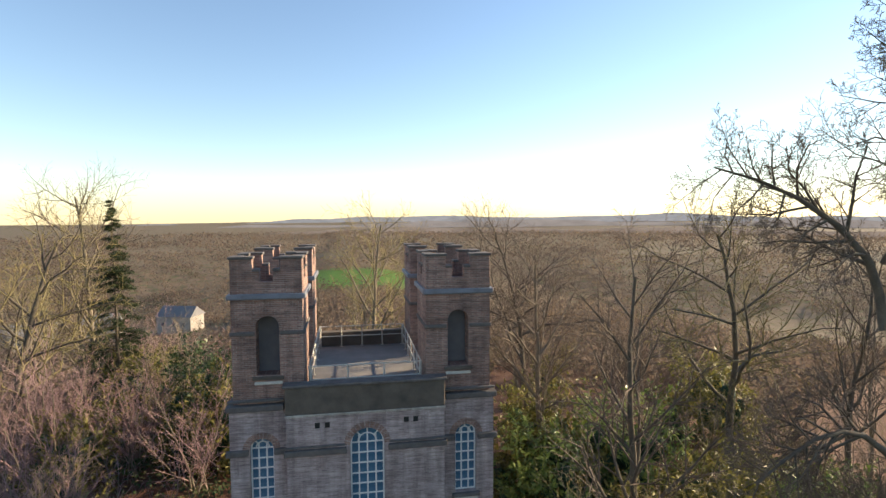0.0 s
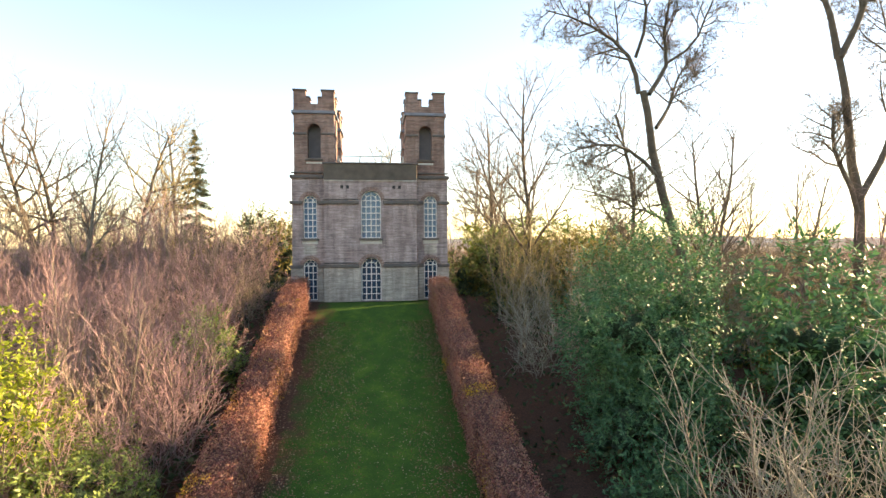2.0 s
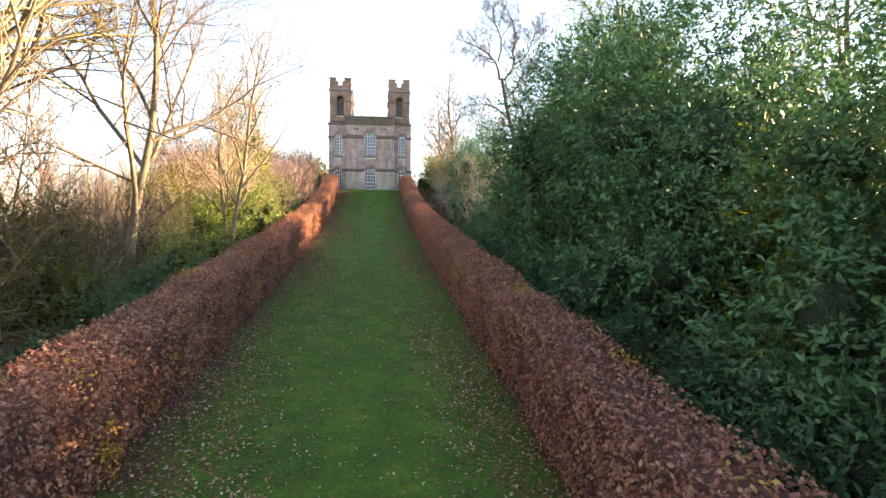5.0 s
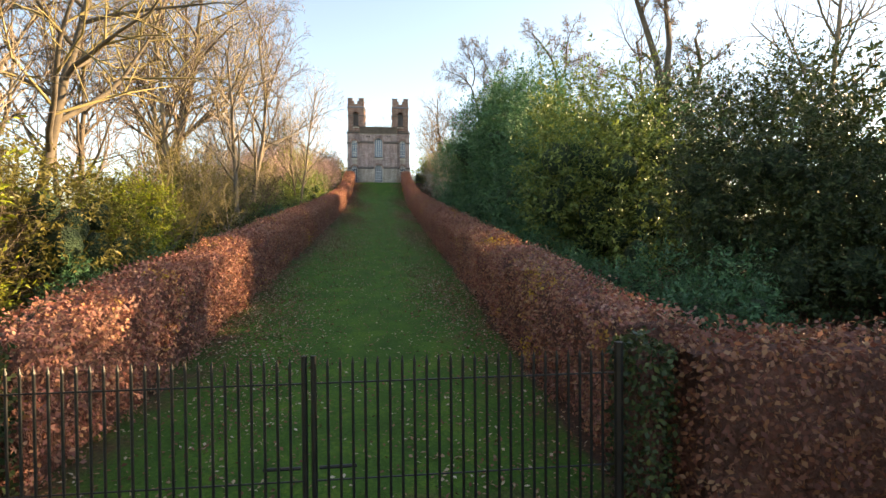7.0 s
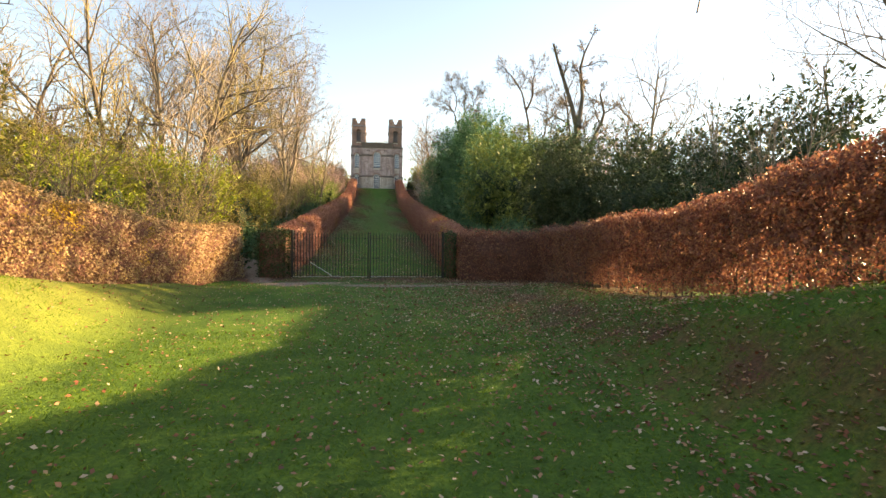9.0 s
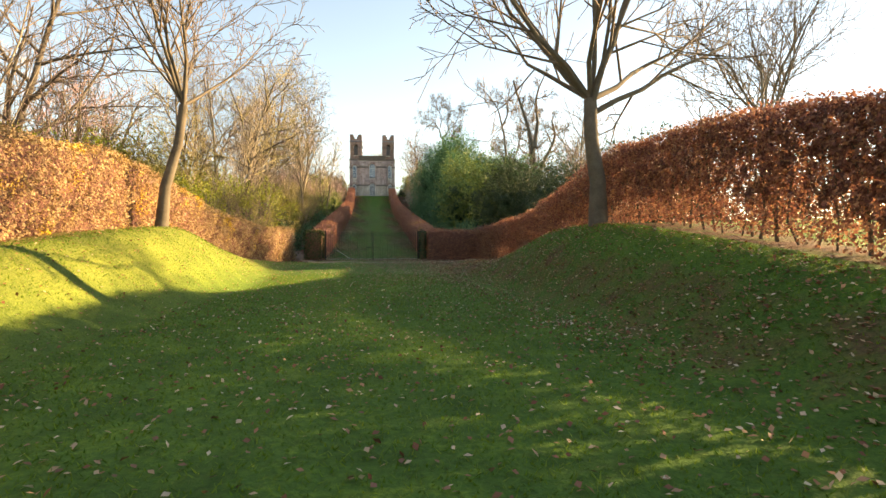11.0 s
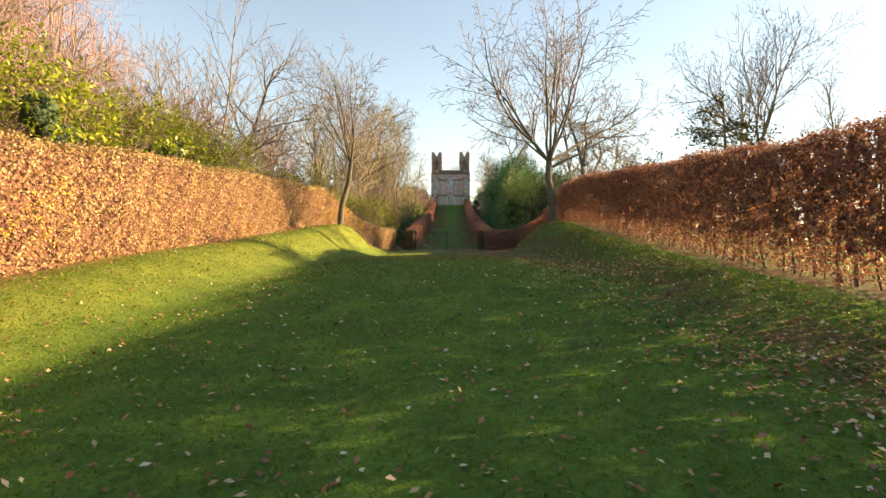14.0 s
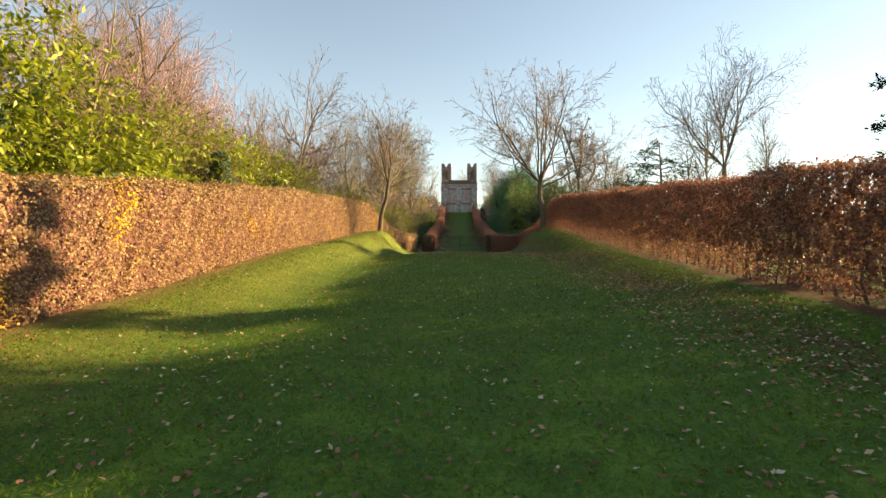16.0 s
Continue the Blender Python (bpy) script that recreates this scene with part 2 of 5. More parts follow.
M_GROUND = ground_material()


# ---- mesh helpers ----
def part(name, bm, material, parent=None, label=""):
    me = bpy.data.meshes.new(name)
    bm.to_mesh(me)
    bm.free()
    return attach(name, me, material, parent, label)


def attach(name, me, material, parent=None, label=""):
    if not me.materials:
        me.materials.append(material)
    ob = new(name, me)
    if parent is not None:
        ob.parent = parent
    return tagged(ob, label)


def mesh_np(name, v, f, smooth=False):
    """A mesh from vertex and face arrays, all faces with the same number of corners."""
    v, f = np.asarray(v, dtype=np.float32), np.asarray(f, dtype=np.int32)
    me = bpy.data.meshes.new(name)
    k = f.shape[1]
    me.vertices.add(len(v))
    me.vertices.foreach_set("co", v.ravel())
    me.loops.add(f.size)
    me.loops.foreach_set("vertex_index", f.ravel())
    me.polygons.add(len(f))
    me.polygons.foreach_set("loop_start", np.arange(0, f.size, k, dtype=np.int32))
    if smooth:
        me.polygons.foreach_set("use_smooth", np.ones(len(f), dtype=bool))
    me.update(calc_edges=True)
    return me


def box(bm, x0, x1, y0, y1, z0, z1):
    vs = [bm.verts.new((x, y, z)) for z in (z0, z1) for y in (y0, y1) for x in (x0, x1)]
    for q in ((0, 2, 3, 1), (4, 5, 7, 6), (0, 1, 5, 4), (2, 6, 7, 3), (0, 4, 6, 2), (1, 3, 7, 5)):
        bm.faces.new([vs[i] for i in q])
    return vs


def bevel(bm, w=0.02):
    bmesh.ops.bevel(bm, geom=bm.edges[:], offset=w, segments=1, affect="EDGES")


def slab(name, b, material, parent, label="", w=0.015):
    bm = bmesh.new()
    box(bm, *b)
    if w:
        bevel(bm, w)
    return part(name, bm, material, parent, label)


def rod(bm, a, b, r, sides=6):
    a, b = Vector(a), Vector(b)
    q = (b - a).to_track_quat("Z", "Y").to_matrix()
    ring = [[bm.verts.new(p + q @ Vector((r * math.cos(t), r * math.sin(t), 0))) for t in [2 * math.pi * i / sides for i in range(sides)]] for p in (a, b)]
    for i in range(sides):
        j = (i + 1) % sides
        bm.faces.new((ring[0][i], ring[0][j], ring[1][j], ring[1][i]))
    bm.faces.new(ring[0][::-1])
    bm.faces.new(ring[1])


def thing(name, m, label, category, group="", kind=""):
    ob = new(name)
    ob.matrix_world = m
    return tagged(ob, label, category, group, kind)


def smooth(a, b, x):
    t = np.clip((x - a) / (b - a), 0, 1)
    return t * t * (3 - 2 * t)


# ---- ground ----
AXIS_Y = [-400, -165, -150, -141, -136, -127, -102, -89, -77, -68, -46.5, -32, -27, -20, -12.5, -3, 0, 12, 40, 120, 300]
AXIS_Z = [-32, -17.75, -16.65, -15.97, -15.35, -14.9, -14.6, -14.0, -12.55, -11.5, -8.8, -6.9, -6.1, -4.9, -3.3, -0.5, 0, 0, -3, -16, -30]
LEFT_Y = [-165, -150, -143, -134, -127, -113, -108, -103, -98, -93]
LEFT_Z = [-17.95, -16.8, -15.95, -14.8, -14.15, -12.65, -12.2, -12.95, -13.6, -13.9]
RIGHT_Y = [-165, -150, -143, -136, -127, -114, -110, -106, -101, -93]
RIGHT_Z = [-17.8, -16.55, -15.92, -15.15, -14.1, -12.4, -12.5, -13.2, -13.8, -13.9]


def ripple(x, y):
    return (np.sin(0.9 * x + 1.3 * np.sin(0.31 * y)) * np.sin(0.7 * y + 0.4 * x) * 0.05
            + np.sin(0.23 * x + 2.0) * np.sin(0.19 * y + 1.0) * 0.12)


TABLE_Y = np.arange(-420.0, 320.0, 0.5)


def eased(ys, zs, width):
    k = np.exp(-np.linspace(-2, 2, width) ** 2)
    t = np.interp(TABLE_Y, ys, zs)
    return np.convolve(np.pad(t, width // 2, mode="edge"), k / k.sum(), mode="valid")


AXIS, LEFT, RIGHT = eased(AXIS_Y, AXIS_Z, 17), eased(LEFT_Y, LEFT_Z, 9), eased(RIGHT_Y, RIGHT_Z, 9)


def ground(x, y):
    """Height of the ground at x, y (arrays or numbers)."""
    x, y = np.asarray(x, dtype=float), np.asarray(y, dtype=float)
    z = np.interp(y, TABLE_Y, AXIS)
    bank = np.where(x < 0, np.interp(y, TABLE_Y, LEFT), np.interp(y, TABLE_Y, RIGHT))
    z = z - 0.28 * smooth(2.0, 5.0, -x) * smooth(-118, -132, y)
    lift = np.where((y < -93) & (y > -165), np.maximum(bank - z, 0), 0)
    ax = np.abs(x)
    z = z + lift * smooth(4.7, 7.5, ax + 0.08 * np.sin(0.45 * y)) * (1 - 0.6 * smooth(13, 30, ax))
    field = smooth(10, 70, x) * smooth(-240, -170, y) * (1 - smooth(-100, -60, y))
    away = np.maximum(ax - 14, 0) * (1 - field)
    z = z + 7.0 * field
    z = z - 22 * smooth(0, 260, away) * smooth(-400, 60, y) - 4 * smooth(0, 40, away) * smooth(-90, -20, y)
    far = np.hypot(x, y)
    z = np.maximum(z, -34 - 30 * (1 - smooth(200, 600, far)))
    z = z - 26 * smooth(900, 4200, -x + 0.3 * y)
    hills = 6 * smooth(500, 1500, far) * np.sin(x / 330.0 + 0.7) * np.sin(y / 410.0)
    return z + hills + ripple(x, y) * (0.4 + 0.6 * smooth(8, 14, ax))


def axis_steps(lo, hi, step, out, grow):
    v = list(np.arange(lo, hi + 1e-6, step))
    d = step
    while v[-1] < out:
        d *= grow
        v.append(v[-1] + d)
    d = step
    while v[0] > -out:
        d *= grow
        v.insert(0, v[0] - d)
    return np.array(v)


def build_ground():
    xs, ys = axis_steps(-12.5, 12.5, 0.5, 4800, 1.14), axis_steps(-168, 4, 0.7, 4800, 1.14)
    gx, gy = np.meshgrid(xs, ys)
    v = np.stack([gx.ravel(), gy.ravel(), ground(gx, gy).ravel()], 1)
    nx, ny = len(xs), len(ys)
    i = np.arange(nx * ny).reshape(ny, nx)
    f = np.stack([i[:-1, :-1], i[:-1, 1:], i[1:, 1:], i[1:, :-1]], -1).reshape(-1, 4)
    me = mesh_np("ground", v, f, True)
    x, y = v[:, 0], v[:, 1]
    ax = np.abs(x)
    mud = np.where(y > -90, smooth(3.4, 4.2, ax - 0.45 * (x > 0)), np.where(x < 0, smooth(7.3, 8.3, ax), 0.25 * smooth(11, 14, ax)))
    path = np.exp(-((y + 91.6 + 0.25 * np.sin(x) - 0.02 * (x - 1) ** 2) / 0.42) ** 2) * (x > -4.4) * (x < 9) * 0.85 - 0.1
    left_path = np.exp(-((x + 5.0 + 0.3 * (y + 88) - 1.1 * smooth(-90.2, -91.7, y)) / 0.5) ** 2) * ((y > -91.8) & (y < -70)) * 0.85 - 0.1
    litter = 0.4 * smooth(3.6 - 3.0 * smooth(-104, -94, y), 5.8, x) * (1 - smooth(6.3, 7.2, x)) * ((y < -92) & (y > -165))
    earth = 0.42 * smooth(-91.9, -90.4, y) * (y < -88) * (x > -5.5) * (ax < 10)
    litter2 = (0.3 + 0.14 * (x < 0)) * smooth(1.2, 3.5, ax) * (y > -89)
    under = 0.48 * smooth(7.9, 8.5, x) * (1 - smooth(10.2, 11.0, x)) * ((y < -92) & (y > -167))
    track = np.clip(np.maximum(path, left_path), 0, 1)
    mud = np.clip(np.maximum.reduce([mud, litter, litter2, earth, under]), 0, 1)
    mud = np.where((np.hypot(x, y - 370) < 400) & (np.abs(y - 370) < 60) & (np.abs(x) < 62), 0, mud)
    wild = smooth(120, 300, np.hypot(x, y + 60)) * (1 - ((np.abs(y - 370) < 60) & (np.abs(x) < 62)))
    col = me.color_attributes.new("cover", "FLOAT_COLOR", "POINT")
    dry = (0.04 + 0.55 * smooth(3.8, 6.8, -x)) * ((y < -92) & (y > -170)) * (ax < 9)
    rgba = np.stack([mud, wild, track, dry], 1).astype(np.float32)
    col.data.foreach_set("color", rgba.ravel())
    ob = attach("ground", me, M_GROUND)
    tagged(ob, "green mown lawn and leaf-strewn woodland floor on a slope", "ground", "", "structure")


build_ground()


# ---- tower ----
def arch_outline(w, z0, z1, seg=10):
    """Outline of a round-headed opening, from the foot on one side over the head to the other foot."""
    r = w / 2
    pts = [(-r, z0), (-r, z1 - r)]
    pts += [(-r * math.cos(math.pi * i / seg), z1 - r + r * math.sin(math.pi * i / seg)) for i in range(1, seg)]
    return pts + [(r, z1 - r), (r, z0)]


def wall_with_arches(x0, x1, z0, z1, y0, depth, holes):
    """A wall slab facing -y with round-headed holes (cx, w, z0, z1) cut through by strips; holes must not share columns unless stacked."""
    bm = bmesh.new()
    cols = {}
    for h in holes:
        cols.setdefault((h[0] - h[1] / 2, h[0] + h[1] / 2), []).append(h)
    xs = x0

    def face(pts):
        f = [bm.verts.new((x, y0, z)) for x, z in pts]
        bm.faces.new(f)
        b = [bm.verts.new((x, y0 + depth, z)) for x, z in pts]
        bm.faces.new(b[::-1])

    def reveal(pts):
        for (xa, za), (xb, zb) in zip(pts, pts[1:]):
            q = [bm.verts.new(p) for p in ((xa, y0, za), (xa, y0 + depth, za), (xb, y0 + depth, zb), (xb, y0, zb))]
            bm.faces.new(q)

    for (a, b), hs in sorted(cols.items()):
        if a > xs + 1e-4:
            face([(xs, z0), (a, z0), (a, z1), (xs, z1)])
        z = z0
        for cx, w, h0, h1 in sorted(hs, key=lambda h: h[2]):
            if h0 > z + 1e-4:
                face([(a, z), (b, z), (b, h0), (a, h0)])
            out = [(cx + px, pz) for px, pz in arch_outline(w, h0, h1)]
            reveal(out)
            reveal([out[-1], out[0]])
            r, spring = w / 2, h1 - w / 2
            left = [p for p in out if p[0] <= cx + 1e-6 and p[1] >= spring - 1e-6]
            right = [p for p in out if p[0] >= cx - 1e-6 and p[1] >= spring - 1e-6]
            face([(a, h1 + 0.02)] + left + [(cx, h1 + 0.02)])
            face([(cx, h1 + 0.02)] + right + [(b, h1 + 0.02)])
            z = h1 + 0.02
        if z < z1 - 1e-4:
            face([(a, z), (b, z), (b, z1), (a, z1)])
        xs = b
    if xs < x1 - 1e-4:
        face([(xs, z0), (x1, z0), (x1, z1), (xs, z1)])
    for b in ((x0, x0), (x1, x1)):
        bm.faces.new([bm.verts.new((b[0], y, z)) for y, z in ((y0, z0), (y0 + depth, z0), (y0 + depth, z1), (y0, z1))])
    bm.faces.new([bm.verts.new((x, y, z1)) for x, y in ((x0, y0), (x1, y0), (x1, y0 + depth), (x0, y0 + depth))])
    bmesh.ops.remove_doubles(bm, verts=bm.verts[:], dist=0.0005)
    bmesh.ops.recalc_face_normals(bm, faces=bm.faces[:])
    return bm


M_GLASS, gn, gl, gp = make("window_glass")
gp.inputs["Base Color"].default_value = (0.03, 0.06, 0.1, 1)
gp.inputs["Specular IOR Level"].default_value = 0.3
gp.inputs["Roughness"].default_value = 0.06
gw = noise_node(gn, gl, 1.3, 2)
bump(gn, gl, gw.outputs["Fac"], gp, 0.15, 0.02)
# No blind is built: the sky's blue is put into the glass colour.
M_SKYGLASS, gn, gl, gp = make("sky_tinted_old_glass")
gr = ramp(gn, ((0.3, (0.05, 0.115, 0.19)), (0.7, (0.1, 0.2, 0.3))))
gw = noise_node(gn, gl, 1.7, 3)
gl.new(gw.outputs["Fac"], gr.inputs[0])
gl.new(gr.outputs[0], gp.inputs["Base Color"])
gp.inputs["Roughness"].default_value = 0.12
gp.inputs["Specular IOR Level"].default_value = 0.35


def window(tower, cx, w, z0, z1, y, cols, rows, glass, sill=True):
    """A round-headed sash window: arched frame, glazing bars, single panes and a stone sill."""
    r, spring = w / 2, z1 - w / 2
    bm = bmesh.new()
    out, inn = arch_outline(w, z0, z1, 12), arch_outline(w - 0.12, z0 + 0.06, z1 - 0.06, 12)
    va = [[bm.verts.new((cx + px, y + dy, pz)) for px, pz in o] for o in (out, inn) for dy in (0, 0.07)]
    n = len(out)
    for k in range(n):
        j = (k + 1) % n
        for a, b in ((0, 2), (2, 3), (3, 1), (1, 0)):
            bm.faces.new((va[a][k], va[a][j], va[b][j], va[b][k]))
    bmesh.ops.recalc_face_normals(bm, faces=bm.faces[:])
    frame_ob = part("window_frame", bm, M_PAINT, tower, "white-painted arched frame")
    t = 0.03
    for c in range(1, cols):
        x = cx - r + w * c / cols
        top = spring + (r - 0.05) * (0.55 if cols > 2 else 0.98)
        slab("glazing_bar", (x - t, x + t, y + 0.005, y + 0.055, z0 + 0.05, top), M_PAINT, frame_ob, "", 0)
    dz = (spring - z0) / rows
    for k in range(1, rows + 1):
        z = z0 + dz * k
        slab("glazing_bar", (cx - r + 0.05, cx + r - 0.05, y + 0.01, y + 0.05, z - t, z + t), M_PAINT, frame_ob, "", 0)
    bm = bmesh.new()
    seg = 10
    rr = r * 0.55
    for k in range(seg):
        a0, a1 = math.pi * k / seg, math.pi * (k + 1) / seg
        rod(bm, (cx - rr * math.cos(a0), y + 0.03, spring + rr * math.sin(a0)), (cx - rr * math.cos(a1), y + 0.03, spring + rr * math.sin(a1)), t, 4)
    for k in range(1, 4):
        a = math.pi * k / 4
        rod(bm, (cx - rr * math.cos(a), y + 0.03, spring + rr * math.sin(a)), (cx - (r - 0.05) * math.cos(a), y + 0.03, spring + (r - 0.05) * math.sin(a)), t, 4)
    part("fanlight_tracery", bm, M_PAINT, frame_ob)
    # panes
    me = None
    pw, ph = w / cols, dz
    for c in range(cols):
        for k in range(rows):
            if me is None:
                bm = bmesh.new()
                box(bm, -pw / 2 + 0.01, pw / 2 - 0.01, 0, 0.006, -ph / 2 + 0.01, ph / 2 - 0.01)
                me = bpy.data.meshes.new("pane")
                bm.to_mesh(me)
                bm.free()
                me.materials.append(glass)
            ob = new("pane", me)
            ob.location = (cx - r + pw * (c + 0.5), y + 0.032, z0 + ph * (k + 0.5))
            ob.rotation_euler = (random.gauss(0, 0.012), 0, random.gauss(0, 0.012))
            ob.parent = frame_ob
    bm = bmesh.new()
    pts = [(-r + 0.03, spring)] + [(-(r - 0.03) * math.cos(math.pi * i / 12), spring + (r - 0.03) * math.sin(math.pi * i / 12)) for i in range(1, 12)] + [(r - 0.03, spring)]
    fr = [bm.verts.new((cx + px, y + 0.034, pz)) for px, pz in pts]
    bk = [bm.verts.new((cx + px, y + 0.04, pz)) for px, pz in pts]
    bm.faces.new(fr)
    bm.faces.new(bk[::-1])
    for k in range(len(pts)):
        j = (k + 1) % len(pts)
        bm.faces.new((fr[j], fr[k], bk[k], bk[j]))
    bmesh.ops.recalc_face_normals(bm, faces=bm.faces[:])
    part("arched_pane", bm, glass, frame_ob)
    if sill:
        slab("window_sill", (cx - r - 0.14, cx + r + 0.14, y - 0.42, y + 0.02, z0 - 0.16, z0 - 0.01), M_STONE, tower, "projecting dark stone sill")
        slab("sill_block", (cx - r - 0.06, cx + r + 0.06, y - 0.275, y - 0.1, z0 - 0.42, z0 - 0.17), M_WHITE_STONE, tower, "pale stone block below the sill")
    # brick voussoirs over the head
    bm = bmesh.new()
    nv = 13
    for k in range(nv):
        a0, a1 = math.pi * k / nv + 0.02, math.pi * (k + 1) / nv - 0.02
        ra, rb = r + 0.01, r + 0.27
        q = []
        for yy in (y - 0.262, y - 0.1):
            for a, rad in ((a0, ra), (a1, ra), (a1, rb), (a0, rb)):
                q.append(bm.verts.new((cx - rad * math.cos(a), yy, spring + rad * math.sin(a))))
        bm.faces.new(q[:4][::-1])
        bm.faces.new(q[4:])
        for i in range(4):
            j = (i + 1) % 4
            bm.faces.new((q[i], q[j], q[4 + j], q[4 + i]))
    bmesh.ops.recalc_face_normals(bm, faces=bm.faces[:])
    part("brick_arch", bm, M_BRICK, tower, "ring of rubbed brick over the opening")


def band(tower, name, rects, material, label=""):
    """A string course: one bevelled ledge per rectangle."""
    for r in rects:
        slab(name, r, material, tower, label, 0.03)


def turret(tower, x0, x1, y0, y1, front):
    """One corner turret above the main cornice, with a niche, string courses and stepped battlements."""
    cx = (x0 + x1) / 2
    # shaft, hollow at the niche
    bm = wall_with_arches(x0, x1, 9.0, 13.3, y0, 0.8, [(cx, 0.92, 10.15, 12.6)])
    part("turret_front", bm, M_BRICK, tower)
    bm = wall_with_arches(x0, x1, 9.0, 13.3, y1 - 0.8, 0.8, [(cx, 0.92, 10.15, 12.6)])
    part("turret_rear", bm, M_BRICK, tower)
    bm = bmesh.new()
    box(bm, x0, x0 + 0.8, y0 + 0.8, y1 - 0.8, 9.0, 13.3)
    box(bm, x1 - 0.8, x1, y0 + 0.8, y1 - 0.8, 9.0, 13.3)
    box(bm, x0 + 0.8, x1 - 0.8, y0 + 0.8, y1 - 0.8, 9.0, 9.9)
    part("turret_side", bm, M_BRICK, tower)
    slab("niche_back", (cx - 0.7, cx + 0.7, y0 + 0.72, y0 + 0.86, 9.9, 12.9), M_NICHE, tower, "grey rendered back of the niche", 0)
    slab("niche_sill", (cx - 0.62, cx + 0.62, y0 - 0.1, y0 + 0.2, 9.98, 10.12), M_MOSS, tower, "mossy sill of the niche")
    slab("niche_sill_block", (cx - 0.55, cx + 0.55, y0 - 0.04, y0 + 0.1, 9.78, 9.9), M_WHITE_STONE, tower)
    bm = bmesh.new()
    nv, r, spring = 15, 0.46, 12.14
    for k in range(nv):
        a0, a1 = math.pi * k / nv + 0.02, math.pi * (k + 1) / nv - 0.02
        q = [bm.verts.new((cx - rad * math.cos(a), yy, spring + rad * math.sin(a))) for yy in (y0 - 0.04, y0 + 0.1) for a, rad in ((a0, r + 0.01), (a1, r + 0.01), (a1, r + 0.3), (a0, r + 0.3))]
        bm.faces.new(q[:4][::-1])
        bm.faces.new(q[4:])
        for i in range(4):
            j = (i + 1) % 4
            bm.faces.new((q[i], q[j], q[4 + j], q[4 + i]))
    bmesh.ops.recalc_face_normals(bm, faces=bm.faces[:])
    part("brick_arch", bm, M_BRICK, tower)
    o = 0.07
    gaps = ((x0 - o, cx - 0.5), (cx + 0.5, x1 + o))
    band(tower, "impost_band", [(a, b, y0 - o, y0 + 0.05, 11.82, 11.98) for a, b in gaps] + [(x0 - o, x0 + 0.05, y0 + 0.05, y1, 11.82, 11.98), (x1 - 0.05, x1 + o, y0 + 0.05, y1, 11.82, 11.98)], M_STONE)
    band(tower, "turret_cornice", [(x0 - 0.14, x1 + 0.14, y0 - 0.14, y1 + 0.14, 13.3, 13.52)], M_LEAD, "lead-capped cornice")
    # battlements: stepped merlons on the four sides
    t = 0.36
    bm = bmesh.new()
    box(bm, x0, x1, y0, y0 + t, 13.52, 14.0)
    box(bm, x0, x1, y1 - t, y1, 13.52, 14.0)
    box(bm, x0, x0 + t, y0 + t, y1 - t, 13.52, 14.0)
    box(bm, x1 - t, x1, y0 + t, y1 - t, 13.52, 14.0)
    part("parapet", bm, M_BRICK, tower)
    steps = ((0.0, 0.86, 14.92), (0.86, 1.14, 14.42))
    L = x1 - x0
    for a, b, top in steps:
        cap = top > 14.6
        for s in (0, 1):
            u0, u1 = (a, b) if s == 0 else (L - b, L - a)
            for yy in (y0, y1 - t):
                slab("merlon", (x0 + u0, x0 + u1, yy, yy + t, 14.0, top), M_BRICK, tower, "", 0.012)
                slab("coping", (x0 + u0 - 0.06 * cap, x0 + u1 + 0.06 * cap, yy - 0.06, yy + t + 0.06, top, top + 0.11), M_STONE, tower, "", 0.02)
            v0, v1 = (max(a, t + 0.07), b) if s == 0 else (L - b, L - max(a, t + 0.07))
            if v1 - v0 > 0.05:
                for xx in (x0, x1 - t):
                    slab("merlon", (xx, xx + t, y0 + v0, y0 + v1, 14.0, top), M_BRICK, tower, "", 0.012)
                    slab("coping", (xx - 0.06, xx + t + 0.06, y0 + v0, y0 + v1, top, top + 0.11), M_STONE, tower, "", 0.02)
    slab("turret_roof", (x0 + t, x1 - t, y0 + t, y1 - t, 13.4, 13.56), M_LEAD, tower, "", 0)


